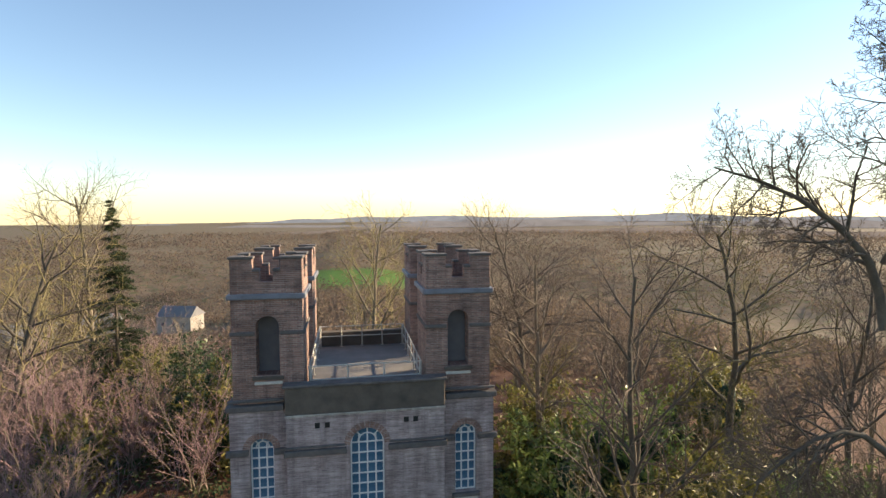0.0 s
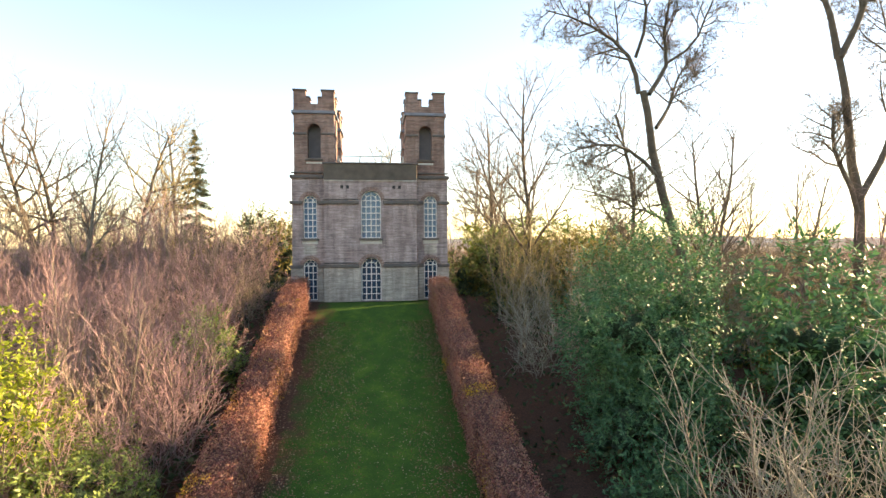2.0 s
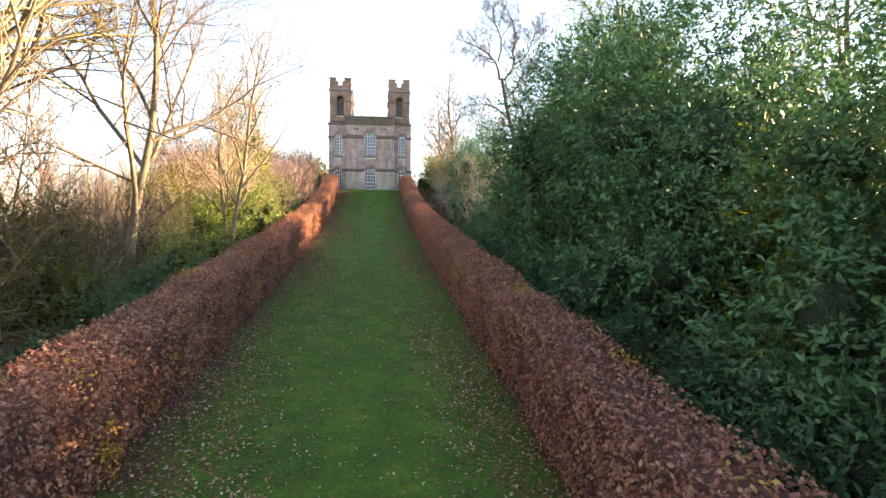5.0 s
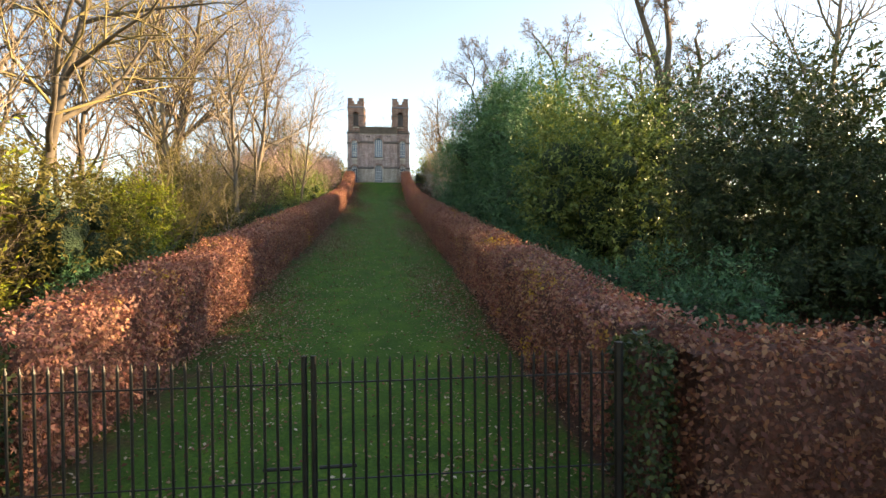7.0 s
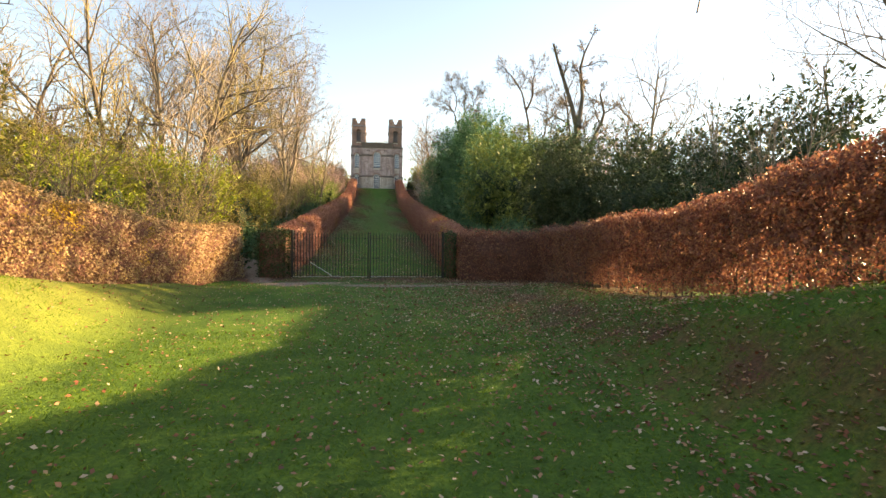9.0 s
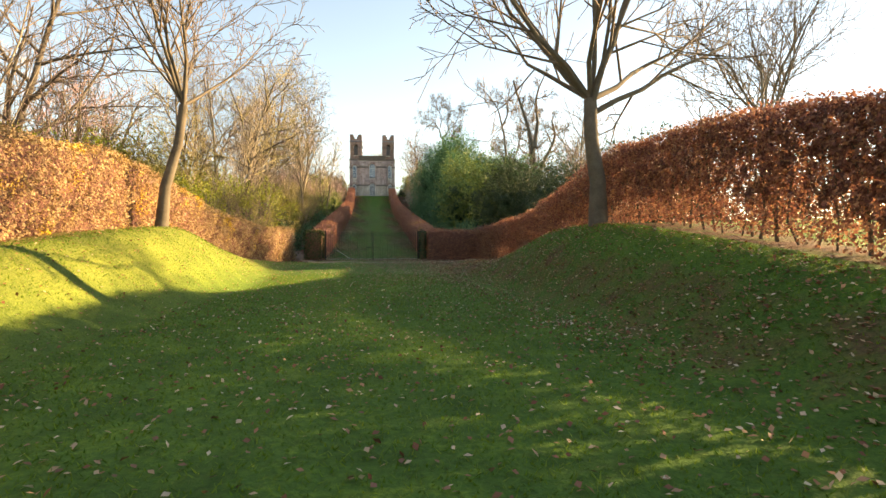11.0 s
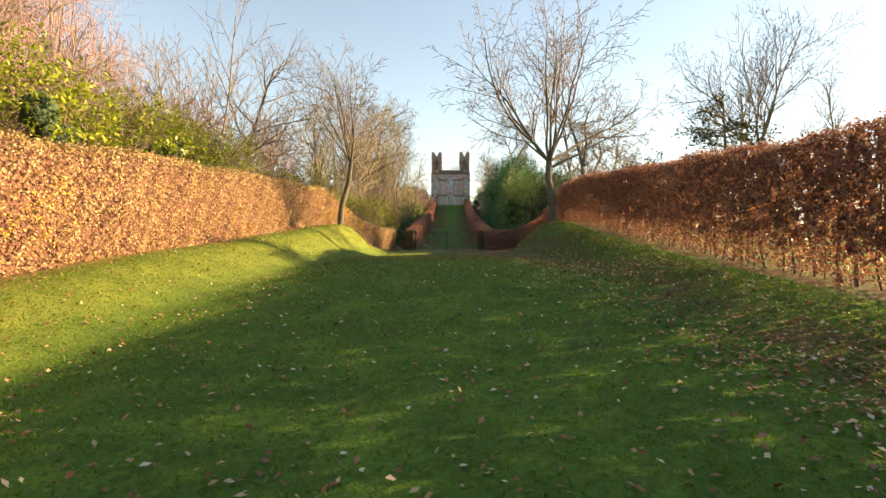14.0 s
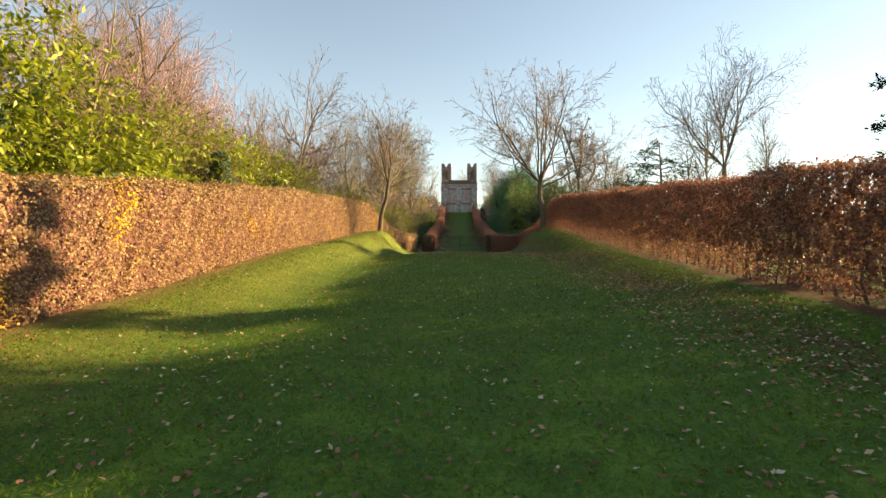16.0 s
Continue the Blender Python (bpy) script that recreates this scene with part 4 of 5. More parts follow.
def hedge(name, line, height, width, seed, density, size, label, leaf=None, lift=0.0, thin=0.0, outer=0, open_to=0.0, inside=0):
    """A clipped beech hedge along the line [(x, y), ...]: twiggy core and russet leaves over all faces."""
    rng = np.random.default_rng(seed)
    t = thing(name, pose(0, 0, 0), label, "hedge", "beech hedges")
    pts = np.array(line, dtype=float)
    seglen = np.hypot(*np.diff(pts, axis=0).T)
    s = np.concatenate([[0], np.cumsum(seglen)])
    n = max(2, int(s[-1] / 0.6))
    q = np.linspace(0, s[-1], n + 1)
    cx, cy = np.interp(q, s, pts[:, 0]), np.interp(q, s, pts[:, 1])
    tx, ty = np.gradient(cx), np.gradient(cy)
    ln = np.hypot(tx, ty)
    nx, ny = -ty / ln, tx / ln
    z = ground(cx, cy)
    z = np.convolve(np.pad(z, 4, mode="edge"), np.ones(9) / 9, mode="valid")
    hh = height(q / s[-1]) if callable(height) else np.full(n + 1, height)
    hh = hh + 0.06 * np.sin(q * 0.9 + seed) + 0.04 * np.sin(q * 2.3 + 1)
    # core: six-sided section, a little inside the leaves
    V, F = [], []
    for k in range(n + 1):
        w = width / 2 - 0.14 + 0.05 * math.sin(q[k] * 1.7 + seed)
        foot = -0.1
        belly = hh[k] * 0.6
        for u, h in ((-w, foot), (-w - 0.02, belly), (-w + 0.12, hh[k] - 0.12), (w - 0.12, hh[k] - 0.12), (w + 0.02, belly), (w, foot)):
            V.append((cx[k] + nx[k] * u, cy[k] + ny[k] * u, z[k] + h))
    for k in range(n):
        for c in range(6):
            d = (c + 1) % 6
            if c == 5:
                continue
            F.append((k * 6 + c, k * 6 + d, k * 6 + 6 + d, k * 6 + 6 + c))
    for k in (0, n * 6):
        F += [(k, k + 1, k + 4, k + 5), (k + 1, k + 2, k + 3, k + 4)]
    if lift:
        # a thin, broken mass of twigs behind the leaves, clear of the ground
        V, F = [], []
        r = random.Random(seed + 1)
        for d in np.arange(0, s[-1], 0.22):
            x, y, dx, dy = (float(np.interp(d, q, c)) for c in (cx, cy, tx / ln, ty / ln))
            low, top = 0.5 + 0.8 * float(uneven(d, seed)), float(np.interp(d, q, hh)) - 0.2
            while low < top:
                if r.random() < 0.62:
                    u, c = r.uniform(-0.28, 0.28), len(V)
                    zz = float(np.interp(d, q, z)) + low
                    for e, h in ((-0.13, 0), (0.13, r.uniform(-0.05, 0.05)), (0.13, 0.26), (-0.13, 0.26)):
                        V.append((x - dy * u + dx * e + r.gauss(0, 0.03), y + dx * u + dy * e, zz + h))
                    F.append((c, c + 1, c + 2, c + 3))
                low += 0.22
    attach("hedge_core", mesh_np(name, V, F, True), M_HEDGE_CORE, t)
    # leaves
    per = 2 * float(hh.mean()) + width
    total = int(density * per * s[-1] + density * 2 * width * hh.mean())
    g = rng.uniform(0, s[-1], total)
    ends = rng.random(total) < (2 * width * hh.mean()) / (per * s[-1] + 2 * width * hh.mean())
    g = np.where(ends, np.where(rng.random(total) < 0.5, -0.02, s[-1] + 0.02) + rng.normal(0, 0.06, total), g)
    gx, gy = np.interp(g, q, cx), np.interp(g, q, cy)
    mx, my = np.interp(g, q, nx), np.interp(g, q, ny)
    gz, gh = np.interp(g, q, z), np.interp(g, q, hh)
    over = np.where(g < 0, g, np.where(g > s[-1], g - s[-1], 0))
    e = rng.uniform(0, per, total)
    h1 = hh.mean()
    side = np.where(e < h1, -1, np.where(e > h1 + width, 1, 0))
    lo = lift * (0.2 + 1.5 * uneven(g, seed)) * np.clip(rng.normal(1.0, 0.25, total), 0.3, 2)
    low = lo + (gh - lo) * rng.random(total)
    swell = 0.06 * np.sin(g * 1.7 + seed) + 0.07 * np.sin(g * 4.1 + low * 3) + 0.06 * np.sin(low * 5 + g * 0.7) + 0.04 * np.sin(g * 9.3 + low * 8)
    u = np.where(side == 0, rng.uniform(-width / 2, width / 2, total), side * (width / 2 + swell + rng.normal(0, 0.075, total)))
    u = np.where(ends, rng.uniform(-width / 2, width / 2, total), u)
    h = np.where((side == 0) & ~ends, gh + rng.normal(0.0, 0.07, total) + swell * 0.6 - 0.10 * (np.abs(u) / (width / 2)) ** 4, low)
    px = gx + mx * u + over * np.interp(g, q, tx / ln)
    py = gy + my * u + over * np.interp(g, q, ty / ln)
    p = np.stack([px, py, gz + h], 1)
    nrm = np.stack([mx * side, my * side, np.where(side == 0, 1.0, 0.25)], 1)
    if outer:
        keep = ~((side == outer) & (rng.random(total) < 0.6))
        p, nrm, h, gh, total = p[keep], nrm[keep], h[keep], gh[keep], int(keep.sum())
    if thin:
        keep = rng.random(total) > thin * (1 - smooth(0.15, 0.75, h / gh))
        p, nrm = p[keep], nrm[keep]
    if open_to:
        k = int(inside * s[-1])
        gi = rng.uniform(0, s[-1], k)
        hi = open_to * (0.4 + 1.0 * uneven(gi, seed)) + (np.interp(gi, q, hh) - open_to) * rng.random(k) ** 0.75
        ui = rng.uniform(-0.5, 0.5, k) * width
        extra = np.stack([np.interp(gi, q, cx) + np.interp(gi, q, nx) * ui, np.interp(gi, q, cy) + np.interp(gi, q, ny) * ui, np.interp(gi, q, z) + hi], 1)
        p, nrm = np.concatenate([p, extra]), np.concatenate([nrm, np.tile((-1.0, 0, 0.2), (k, 1))])
    v, f = leaf_quads(rng, p, nrm, size, 0.62, 0.75)
    ob = attach("leaves", mesh_np(name, v, f), leaf or M_BEECH, t, "crisp russet and orange winter leaves")
    tagged(ob, "", "", "", "stuff")
    # stems at the foot
    if lift:
        r = random.Random(seed)
        d = 0.3
        while d < s[-1]:
            x, y = float(np.interp(d, q, cx)), float(np.interp(d, q, cy))
            zz = float(ground(x, y))
            bm = bmesh.new()
            x += r.gauss(0, 0.07)
            top = (x + r.gauss(0, 0.12), y + r.gauss(0, 0.18), zz + 2.3)
            mid = (x + r.gauss(0, 0.07), y + r.gauss(0, 0.08), zz + 0.5)
            rad = r.uniform(0.018, 0.042)
            rod(bm, (x, y, zz - 0.1), mid, rad, 5)
            rod(bm, mid, top, rad * 0.75, 5)
            for _ in range(7):
                f = r.uniform(0.0, 0.9)
                p = Vector(mid).lerp(Vector(top), f)
                w = p + Vector((r.gauss(0, 0.3), r.gauss(0, 0.35), r.uniform(0.15, 0.6)))
                rod(bm, p, w, 0.009, 3)
            part("stem", bm, M_BARK, t)
            d += r.uniform(0.3, 0.6)
    return t


# avenue hedges, flanks by the gate, hedges on the banks
AVENUE = "clipped russet beech hedge lining the grass avenue"
hedge("avenue_hedge", [(-4.95, -0.7), (-4.75, -20), (-4.4, -50), (-4.0, -87.6)], 2.05, 1.35, 3, 420, 0.041, AVENUE, outer=-1)
hedge("avenue_hedge", [(4.75, -0.7), (4.8, -20), (4.9, -50), (5.0, -87.6)], 2.05, 1.35, 4, 420, 0.041, AVENUE, outer=1)
hedge("flank_hedge", [(-3.5, -88.4), (-4.7, -88.2)], 2.2, 1.2, 5, 420, 0.042, "dark ivy-grown end of a clipped beech hedge beside the gate", M_IVY)
hedge("flank_hedge", [(4.6, -88.9), (8.6, -89.2)], 2.2, 1.2, 6, 420, 0.042, "shaded end of a clipped beech hedge beside the gate", M_BEECH_SHADED)
hedge("flank_hedge", [(4.0, -88.7), (4.35, -88.7)], 2.12, 0.7, 9, 600, 0.04, "dark leafy pillar between gate and hedge", M_RHODO)
hedge("bank_hedge", [(-6.3, -88.3), (-7.2, -93), (-8.4, -97.5), (-9.2, -106), (-9.3, -130), (-9.4, -166)], lambda u: 2.3 + 0.78 * smooth(0.05, 0.6, u), 1.3, 7, 430, 0.041, "tall sunlit tan and golden beech hedge along the lawn bank", M_BEECH_SUNLIT, outer=-1)
hedge("bank_hedge", [(8.6, -90.4), (9.2, -100), (9.2, -130), (9.2, -166)], lambda u: 2.45 + 0.68 * smooth(0.1, 0.6, u), 1.0, 8, 420, 0.041, "tall shaded russet beech hedge with bare stems at its foot", M_BEECH_SHADED, 0.13, 0.45, open_to=0.15, inside=2400)


# ---- gate ----
def build_gate():
    g = thing("iron_gate", pose(0.3, -88.9, 0), "closed black iron estate gates across the grass avenue", "gate")
    z0 = float(ground(0.3, -88.9)) + 0.02
    bm = bmesh.new()
    rod(bm, (0, 0, 0), (0, 0, 2.04), 0.017, 5)
    bmesh.ops.create_cone(bm, cap_ends=True, segments=5, radius1=0.02, radius2=0.002, depth=0.08, matrix=Matrix.Translation((0, 0, 2.07)))
    bar = bpy.data.meshes.new("bar")
    bm.to_mesh(bar)
    bm.free()
    bar.materials.append(M_IRON)
    for s, span in ((-1, 3.55), (1, 3.5)):
        leaf = thing("gate_leaf", pose(0, 0, 0), "", "")
        leaf.parent = g
        for z, h, m in ((0.03, 0.022, M_RAIL), (0.78, 0.014, M_IRON), (1.84, 0.016, M_IRON)):
            slab("rail", (min(s * 0.07, s * span), max(s * 0.07, s * span), -0.012, 0.012, z0 + z, z0 + z + h), m, leaf, "", 0.004)
        k = 0.2
        while k < span - 0.08:
            ob = new("bar", bar)
            ob.location = (s * k, 0, z0 + 0.02)
            ob.parent = leaf
            k += 0.135
        bm = bmesh.new()
        rod(bm, (s * 0.05, 0, z0 - 0.02), (s * 0.05, 0, z0 + 2.15), 0.032, 6)
        part("meeting_post", bm, M_IRON, leaf)
        bm = bmesh.new()
        rod(bm, (s * span, 0, z0 - 0.3), (s * span, 0, z0 + 2.2), 0.055, 8)
        part("gate_post", bm, M_IRON, g)
        bm = bmesh.new()
        rod(bm, (s * 0.1, 0.02, z0 + 0.92), (s * 0.5, 0.03, z0 + 0.92), 0.02, 6)
        part("latch", bm, M_IRON, leaf)
    bm = bmesh.new()
    rod(bm, (-2.72, -0.03, z0 + 0.72), (-1.7, -0.03, z0 + 0.06), 0.02, 6)
    part("brace", bm, M_RAIL, g, "pale weathered diagonal brace")


build_gate()


# ---- trees ----
def at(x, y, turn=0.0, scale=1.0, sink=0.0):
    return Matrix.Translation((x, y, float(ground(x, y)) - sink)) @ Matrix.Rotation(turn, 4, "Z") @ Matrix.Diagonal((scale, scale, scale, 1))


LAWN_L = vase_meshes("lawn_tree", 11, 4.7, 0.2, 8, 7.0, (0.18, 0), (12, 56), kids=(0, 7, 5, 4), minr=0.014)
LAWN_R = vase_meshes("lawn_tree", 14, 4.0, 0.26, 11, 8.8, (-0.06, 0), (8, 66), kids=(0, 7, 5, 4), minr=0.014)
make_tree(LAWN_L, at(-7.7, -108.3), M_BARK, M_TWIG, "slender leafless young tree on the grassy bank")
make_tree(LAWN_R, at(7.6, -113.6), M_BARK, M_TWIG, "spreading leafless young tree on the grassy bank")

WOOD = [
    tree_meshes("wood_tree", 21, 17, 0.24, 3, (14, 8, 7), 0.05, 0.1, (45, 42, 42), (0.42, 0.55, 0.5), 0.25, minr=0.007),
    tree_meshes("wood_tree", 22, 15, 0.2, 3, (15, 8, 7), 0.08, 0.09, (38, 40, 42), (0.4, 0.55, 0.5), 0.2, minr=0.007),
    tree_meshes("wood_tree", 23, 19, 0.3, 3, (13, 9, 7), 0.04, 0.13, (52, 45, 45), (0.5, 0.55, 0.5), 0.3, minr=0.007),
    tree_meshes("wood_tree", 24, 14, 0.15, 3, (17, 8, 6), 0.1, 0.08, (32, 36, 40), (0.33, 0.5, 0.5), 0.2, minr=0.007),
]
SCRUB = [
    tree_meshes("scrub", 31, 5.0, 0.036, 2, (11, 6), 0.07, 0.18, (34, 40), (0.42, 0.45), 0.15, stems=8, minr=0.0058),
    tree_meshes("scrub", 32, 6.5, 0.042, 2, (13, 7), 0.09, 0.15, (30, 36), (0.36, 0.45), 0.2, stems=7, minr=0.0058),
    tree_meshes("scrub", 33, 4.0, 0.03, 2, (11, 7), 0.02, 0.24, (42, 44), (0.48, 0.45), 0.1, stems=8, minr=0.006),
]
SHRUB = [
    shrub_meshes("evergreen", 41, 3.2, 3.0, 4.6, 28000, 0.082, 22, 0.24, 8, 0.6),
    shrub_meshes("evergreen", 42, 2.2, 2.2, 2.8, 13000, 0.076, 14, 0.2, 8, 0.5),
    shrub_meshes("evergreen", 43, 4.6, 4.2, 9.5, 46000, 0.112, 36, 0.24, 8, 0.8),
    shrub_meshes("evergreen", 45, 4.4, 4.4, 9.2, 100000, 0.092, 38, 0.26, 9, 0.75),
    shrub_meshes("evergreen", 44, 4.2, 4.6, 8.5, 46000, 0.11, 34, 0.24, 8, 0.8),
]
SHRUB_FAR = [
    shrub_meshes("evergreen", 41, 3.2, 3.0, 4.6, 8000, 0.15, 22, 0.24, 8, 0.7),
    shrub_meshes("evergreen", 42, 2.2, 2.2, 2.8, 4000, 0.13, 14, 0.2, 8, 0.6),
    shrub_meshes("evergreen", 43, 4.6, 4.2, 9.5, 18000, 0.18, 36, 0.24, 8, 0.9),
    shrub_meshes("evergreen", 45, 4.4, 4.4, 9.2, 24000, 0.17, 38, 0.26, 9, 0.85),
    shrub_meshes("evergreen", 44, 4.2, 4.6, 8.5, 18000, 0.18, 34, 0.24, 8, 0.9),
]
CACHE = {}


def dressed(key, meshes, twig):
    """The meshes of a kind in another colour of twig or leaf, made once."""
    if (key, twig.name) not in CACHE:
        CACHE[(key, twig.name)] = list(meshes[:-1]) + [meshes[-1].copy()]
    return CACHE[(key, twig.name)]


def wood(x, y, k, turn, scale, twig=None, bark=None, label="leafless woodland tree with fine brown twigs"):
    twig = twig or M_TWIG
    make_tree(dressed(("wood", k), WOOD[k], twig), at(x, y, turn, scale), bark or M_BARK, twig, label, "tree", "woodland trees")


def scrub(x, y, k, turn, scale, twig, label="bare many-stemmed scrub with pale stems"):
    make_tree(dressed(("scrub", k), SCRUB[k], twig), at(x, y, turn, scale), M_BARK_PALE, twig, label, "bush", "bare scrub", "bare_scrub")


def evergreen(x, y, k, turn, scale, leaf, label):
    far = abs(x) > 17.2 or y > -6
    make_shrub(dressed(("shrub", k, far), (SHRUB_FAR if far else SHRUB)[k], leaf), at(x, y, turn, scale, 0.25), leaf, label, "shrub", "evergreen shrubs")


DARK, BRIGHT, OLIVE = "dense dark green evergreen laurel", "sunlit yellow-green evergreen shrub", "thin olive-green shrub still holding leaves"


def scatter(seed, n, xr, yr, plant, gap=2.2):
    """Plants up to n things in a rectangle, none nearer to one another than gap."""
    rng = random.Random(seed)
    done = []
    for _ in range(n * 6):
        x, y = rng.uniform(*xr), rng.uniform(*yr)
        if -7.5 < x < 7.5 and -1 < y < 12:
            continue
        if all((x - a) ** 2 + (y - b) ** 2 > gap * gap for a, b in done):
            done.append((x, y))
            plant(rng, x, y)
            if len(done) == n:
                break


def woods(*twigs, sizes=(0.75, 1.1)):
    return lambda rng, x, y: wood(x, y, rng.randrange(4), rng.uniform(0, 6.3), rng.uniform(*sizes), rng.choice(twigs))


def scrubs(*twigs, sizes=(0.7, 1.2)):
    return lambda rng, x, y: scrub(x, y, rng.randrange(3), rng.uniform(0, 6.3), rng.uniform(*sizes), rng.choice(twigs))


def greens(leaf, label, kinds=(0, 1), sizes=(0.75, 1.15)):
    return lambda rng, x, y: evergreen(x, y, rng.choice(kinds), rng.uniform(0, 6.3), rng.uniform(*sizes), leaf, label)


# single trees that stand out
OAK = limbed_meshes("oak", 5, (
    (((0.4, 0, -0.4), (-0.6, 0, 6.0), (-1.9, 0.2, 10.5), (-2.9, 0.1, 15.35)), 0.34, 0.21),
    (((-1.9, 0.2, 10.3), (-3.8, 0.3, 12.0), (-5.8, -0.4, 12.2), (-8.4, -0.8, 11.2)), 0.13, 0.03),
    (((-2.9, 0.1, 15.21), (-3.3, 0.5, 17.45), (-5.6, 1.0, 19.55), (-8.5, 1.2, 20.32)), 0.16, 0.03),
    (((-3.3, 0.5, 17.31), (-3.0, -0.8, 19.9), (-4.6, -1.4, 22.35), (-4.0, -1.5, 24.1)), 0.11, 0.02),
    (((-2.8, 0.1, 15.14), (-1.1, 0.3, 16.96), (-1.5, 0.4, 18.85), (-0.9, 0.2, 20.95), (-2.2, 0.0, 23.75)), 0.15, 0.025),
    (((-1.3, 0.3, 17.1), (0.4, -0.4, 18.5), (1.0, -0.6, 20.6), (2.2, -0.9, 22.28)), 0.09, 0.02),
    (((-2.4, 0.2, 13.2), (-0.6, 1.2, 14.6), (0.1, 1.8, 16.82), (1.6, 2.0, 18.22)), 0.13, 0.03),
    (((-0.9, 0.0, 7.3), (-3.2, -0.6, 8.4), (-5.2, -0.9, 8.3)), 0.11, 0.03)), 19, 2.9, kids=(0, 7, 6, 5), minr=0.007)
make_tree(OAK, at(19.1, -8.0), M_BARK, M_TWIG, "tall leaning leafless oak with crooked limbs beside the tower")
FORKED = limbed_meshes("forked_oak", 12, (
    (((0, 0, -0.4), (0.2, 0, 9), (-0.6, 0.1, 14), (-1.4, 0.2, 20)), 0.4, 0.21),
    (((-1.4, 0.2, 19.8), (-2.2, 0.3, 24), (-4.6, 0.5, 27.5), (-6.8, 0.3, 29)), 0.24, 0.04),
    (((-1.4, 0.2, 19.8), (0.2, -0.4, 23), (-0.4, -0.6, 26.5), (1.2, -0.8, 30)), 0.24, 0.04),
    (((0.1, 0, 10.5), (2.4, 0.2, 14), (3.2, 0.4, 18), (5.8, 0.5, 20.4), (7.0, 0.4, 24)), 0.24, 0.04),
    (((3.0, 0.4, 17.4), (3.6, 1.2, 21), (3.0, 1.6, 25)), 0.14, 0.03),
    (((0.1, 0, 9.5), (-1.6, -0.2, 12.6), (-2.4, -0.3, 14.6), (-2.1, -0.2, 16)), 0.17, 0.09)), 13, 3.9)
make_tree(FORKED, at(32.5, -6.0), M_BARK, M_TWIG, "tall forked leafless oak standing in the wood")
DEAD = limbed_meshes("dead_tree", 8, (
    (((0, 0, -0.4), (0.2, 0, 5), (-0.3, 0, 9), (-0.9, 0.2, 12.5), (-2.4, 0.2, 16.5)), 0.42, 0.1),
    (((-0.4, 0, 9), (0.6, 0.4, 12), (0.2, 0.6, 14.5), (1.4, 0.6, 17.5)), 0.24, 0.06),
    (((0.1, 0, 6), (1.8, 0, 8.5), (2.4, 0, 10.5), (2.0, 0.2, 12.2)), 0.2, 0.09)), 6, 2.2)
make_tree(DEAD, at(24.6, -52.8, 0, 1.35), M_BARK, M_TWIG, "half-dead leafless tree with broken limbs above the laurels")
wood(-7.6, -39, 3, 0.4, 0.95, M_TWIG_PALE, M_BARK_PALE, "slender pale-stemmed leafless tree beside the hedge")
wood(-8.3, -38.2, 3, 2.4, 0.85, M_TWIG_PALE, M_BARK_PALE, "slender pale-stemmed leafless tree beside the hedge")
BIG_B = tree_meshes("limbed_tree", 57, 19, 0.24, 4, (13, 8, 7, 5), 0.07, 0.12, (34, 40, 45, 45), (0.55, 0.55, 0.5, 0.5), 0.15, minr=0.011)
make_tree(BIG_B, at(-11.3, -44), M_BARK_PALE, M_TWIG, "large pale leafless tree with many rising limbs")
make_tree(BIG_B, at(-15.6, -51, 3.6, 0.95), M_BARK_PALE, M_TWIG, "large leafless tree with many rising limbs in the wood")
make_tree(BIG_B, at(-24.5, -50, 2.0, 1.05), M_BARK_PALE, M_TWIG, "large leafless tree in the wood")
SPREAD = vase_meshes("spreading_tree", 19, 7.5, 0.32, 8, 11.0, (0.05, 0), (8, 62), kids=(0, 7, 6, 5), minr=0.012, bend=0.3)
make_tree(SPREAD, at(38, -84, 1.0, 1.3), M_BARK, M_TWIG, "tall leafless tree in the field beyond the hedge")
wood(-9.1, -56.6, 0, 1.0, 0.8, M_TWIG_PALE, M_BARK_PALE)
wood(-13.2, -57, 0, 2.2, 1.0)
wood(-18.5, -46, 2, 0.5, 1.0)
wood(-20.8, -98, 2, 1.7, 1.0)
wood(-12.6, -78, 3, 0.7, 0.9, M_TWIG_PALE, M_BARK_PALE, "slender pale-stemmed leafless tree beside the hedge")
wood(10.9, -1.8, 1, 0.3, 1.0)
wood(10.9, 8.5, 0, 2.3, 0.85)
wood(-18.6, -1.3, 3, 0.9, 0.95)
scrub(18, -91, 1, 0.3, 1.75, M_TWIG_PALE, "tall pale coppiced stems beyond the hedge")
wood(32, -106, 3, 2.0, 0.85)
wood(45, -84, 0, 1.0, 0.7)

# right of the avenue: laurel bank, scrub and wood
# Rear laurels between x 15 and 18 are added to block the sun.
for x, y, k, s in ((13.4, -35.8, 3, 1.16), (11.6, -45, 3, 1.28), (11.9, -53, 3, 1.34), (11.8, -63, 3, 1.05), (18, -40, 2, 1.2), (19, -64, 2, 1.05), (19, -55, 4, 1.1), (20, -44, 2, 1.1), (28, -66, 2, 0.9), (13.6, -46, 3, 1.4), (15, -43, 4, 0.95), (15.5, -51, 2, 1.0), (15.5, -59, 4, 1.0)):
    evergreen(x, y, k, x + y, s, M_LAUREL, DARK)
# brighter leaves all over stand in for the sun on its top
evergreen(11.4, -70, 4, 0.5, 1.1, M_MID, "broad laurel with bright green sunlit top")
# added behind the gap to keep a sun patch off the avenue hedge
evergreen(16.6, -68.5, 4, 2.5, 1.1, M_RHODO, DARK)
# two shrubs added beyond the hedge to throw shade on the lawn
for x, y, k in ((17.5, -99, 0.85), (17.5, -104.5, 0.75)):
    evergreen(x, y, 0, x + y, k, M_RHODO, DARK)
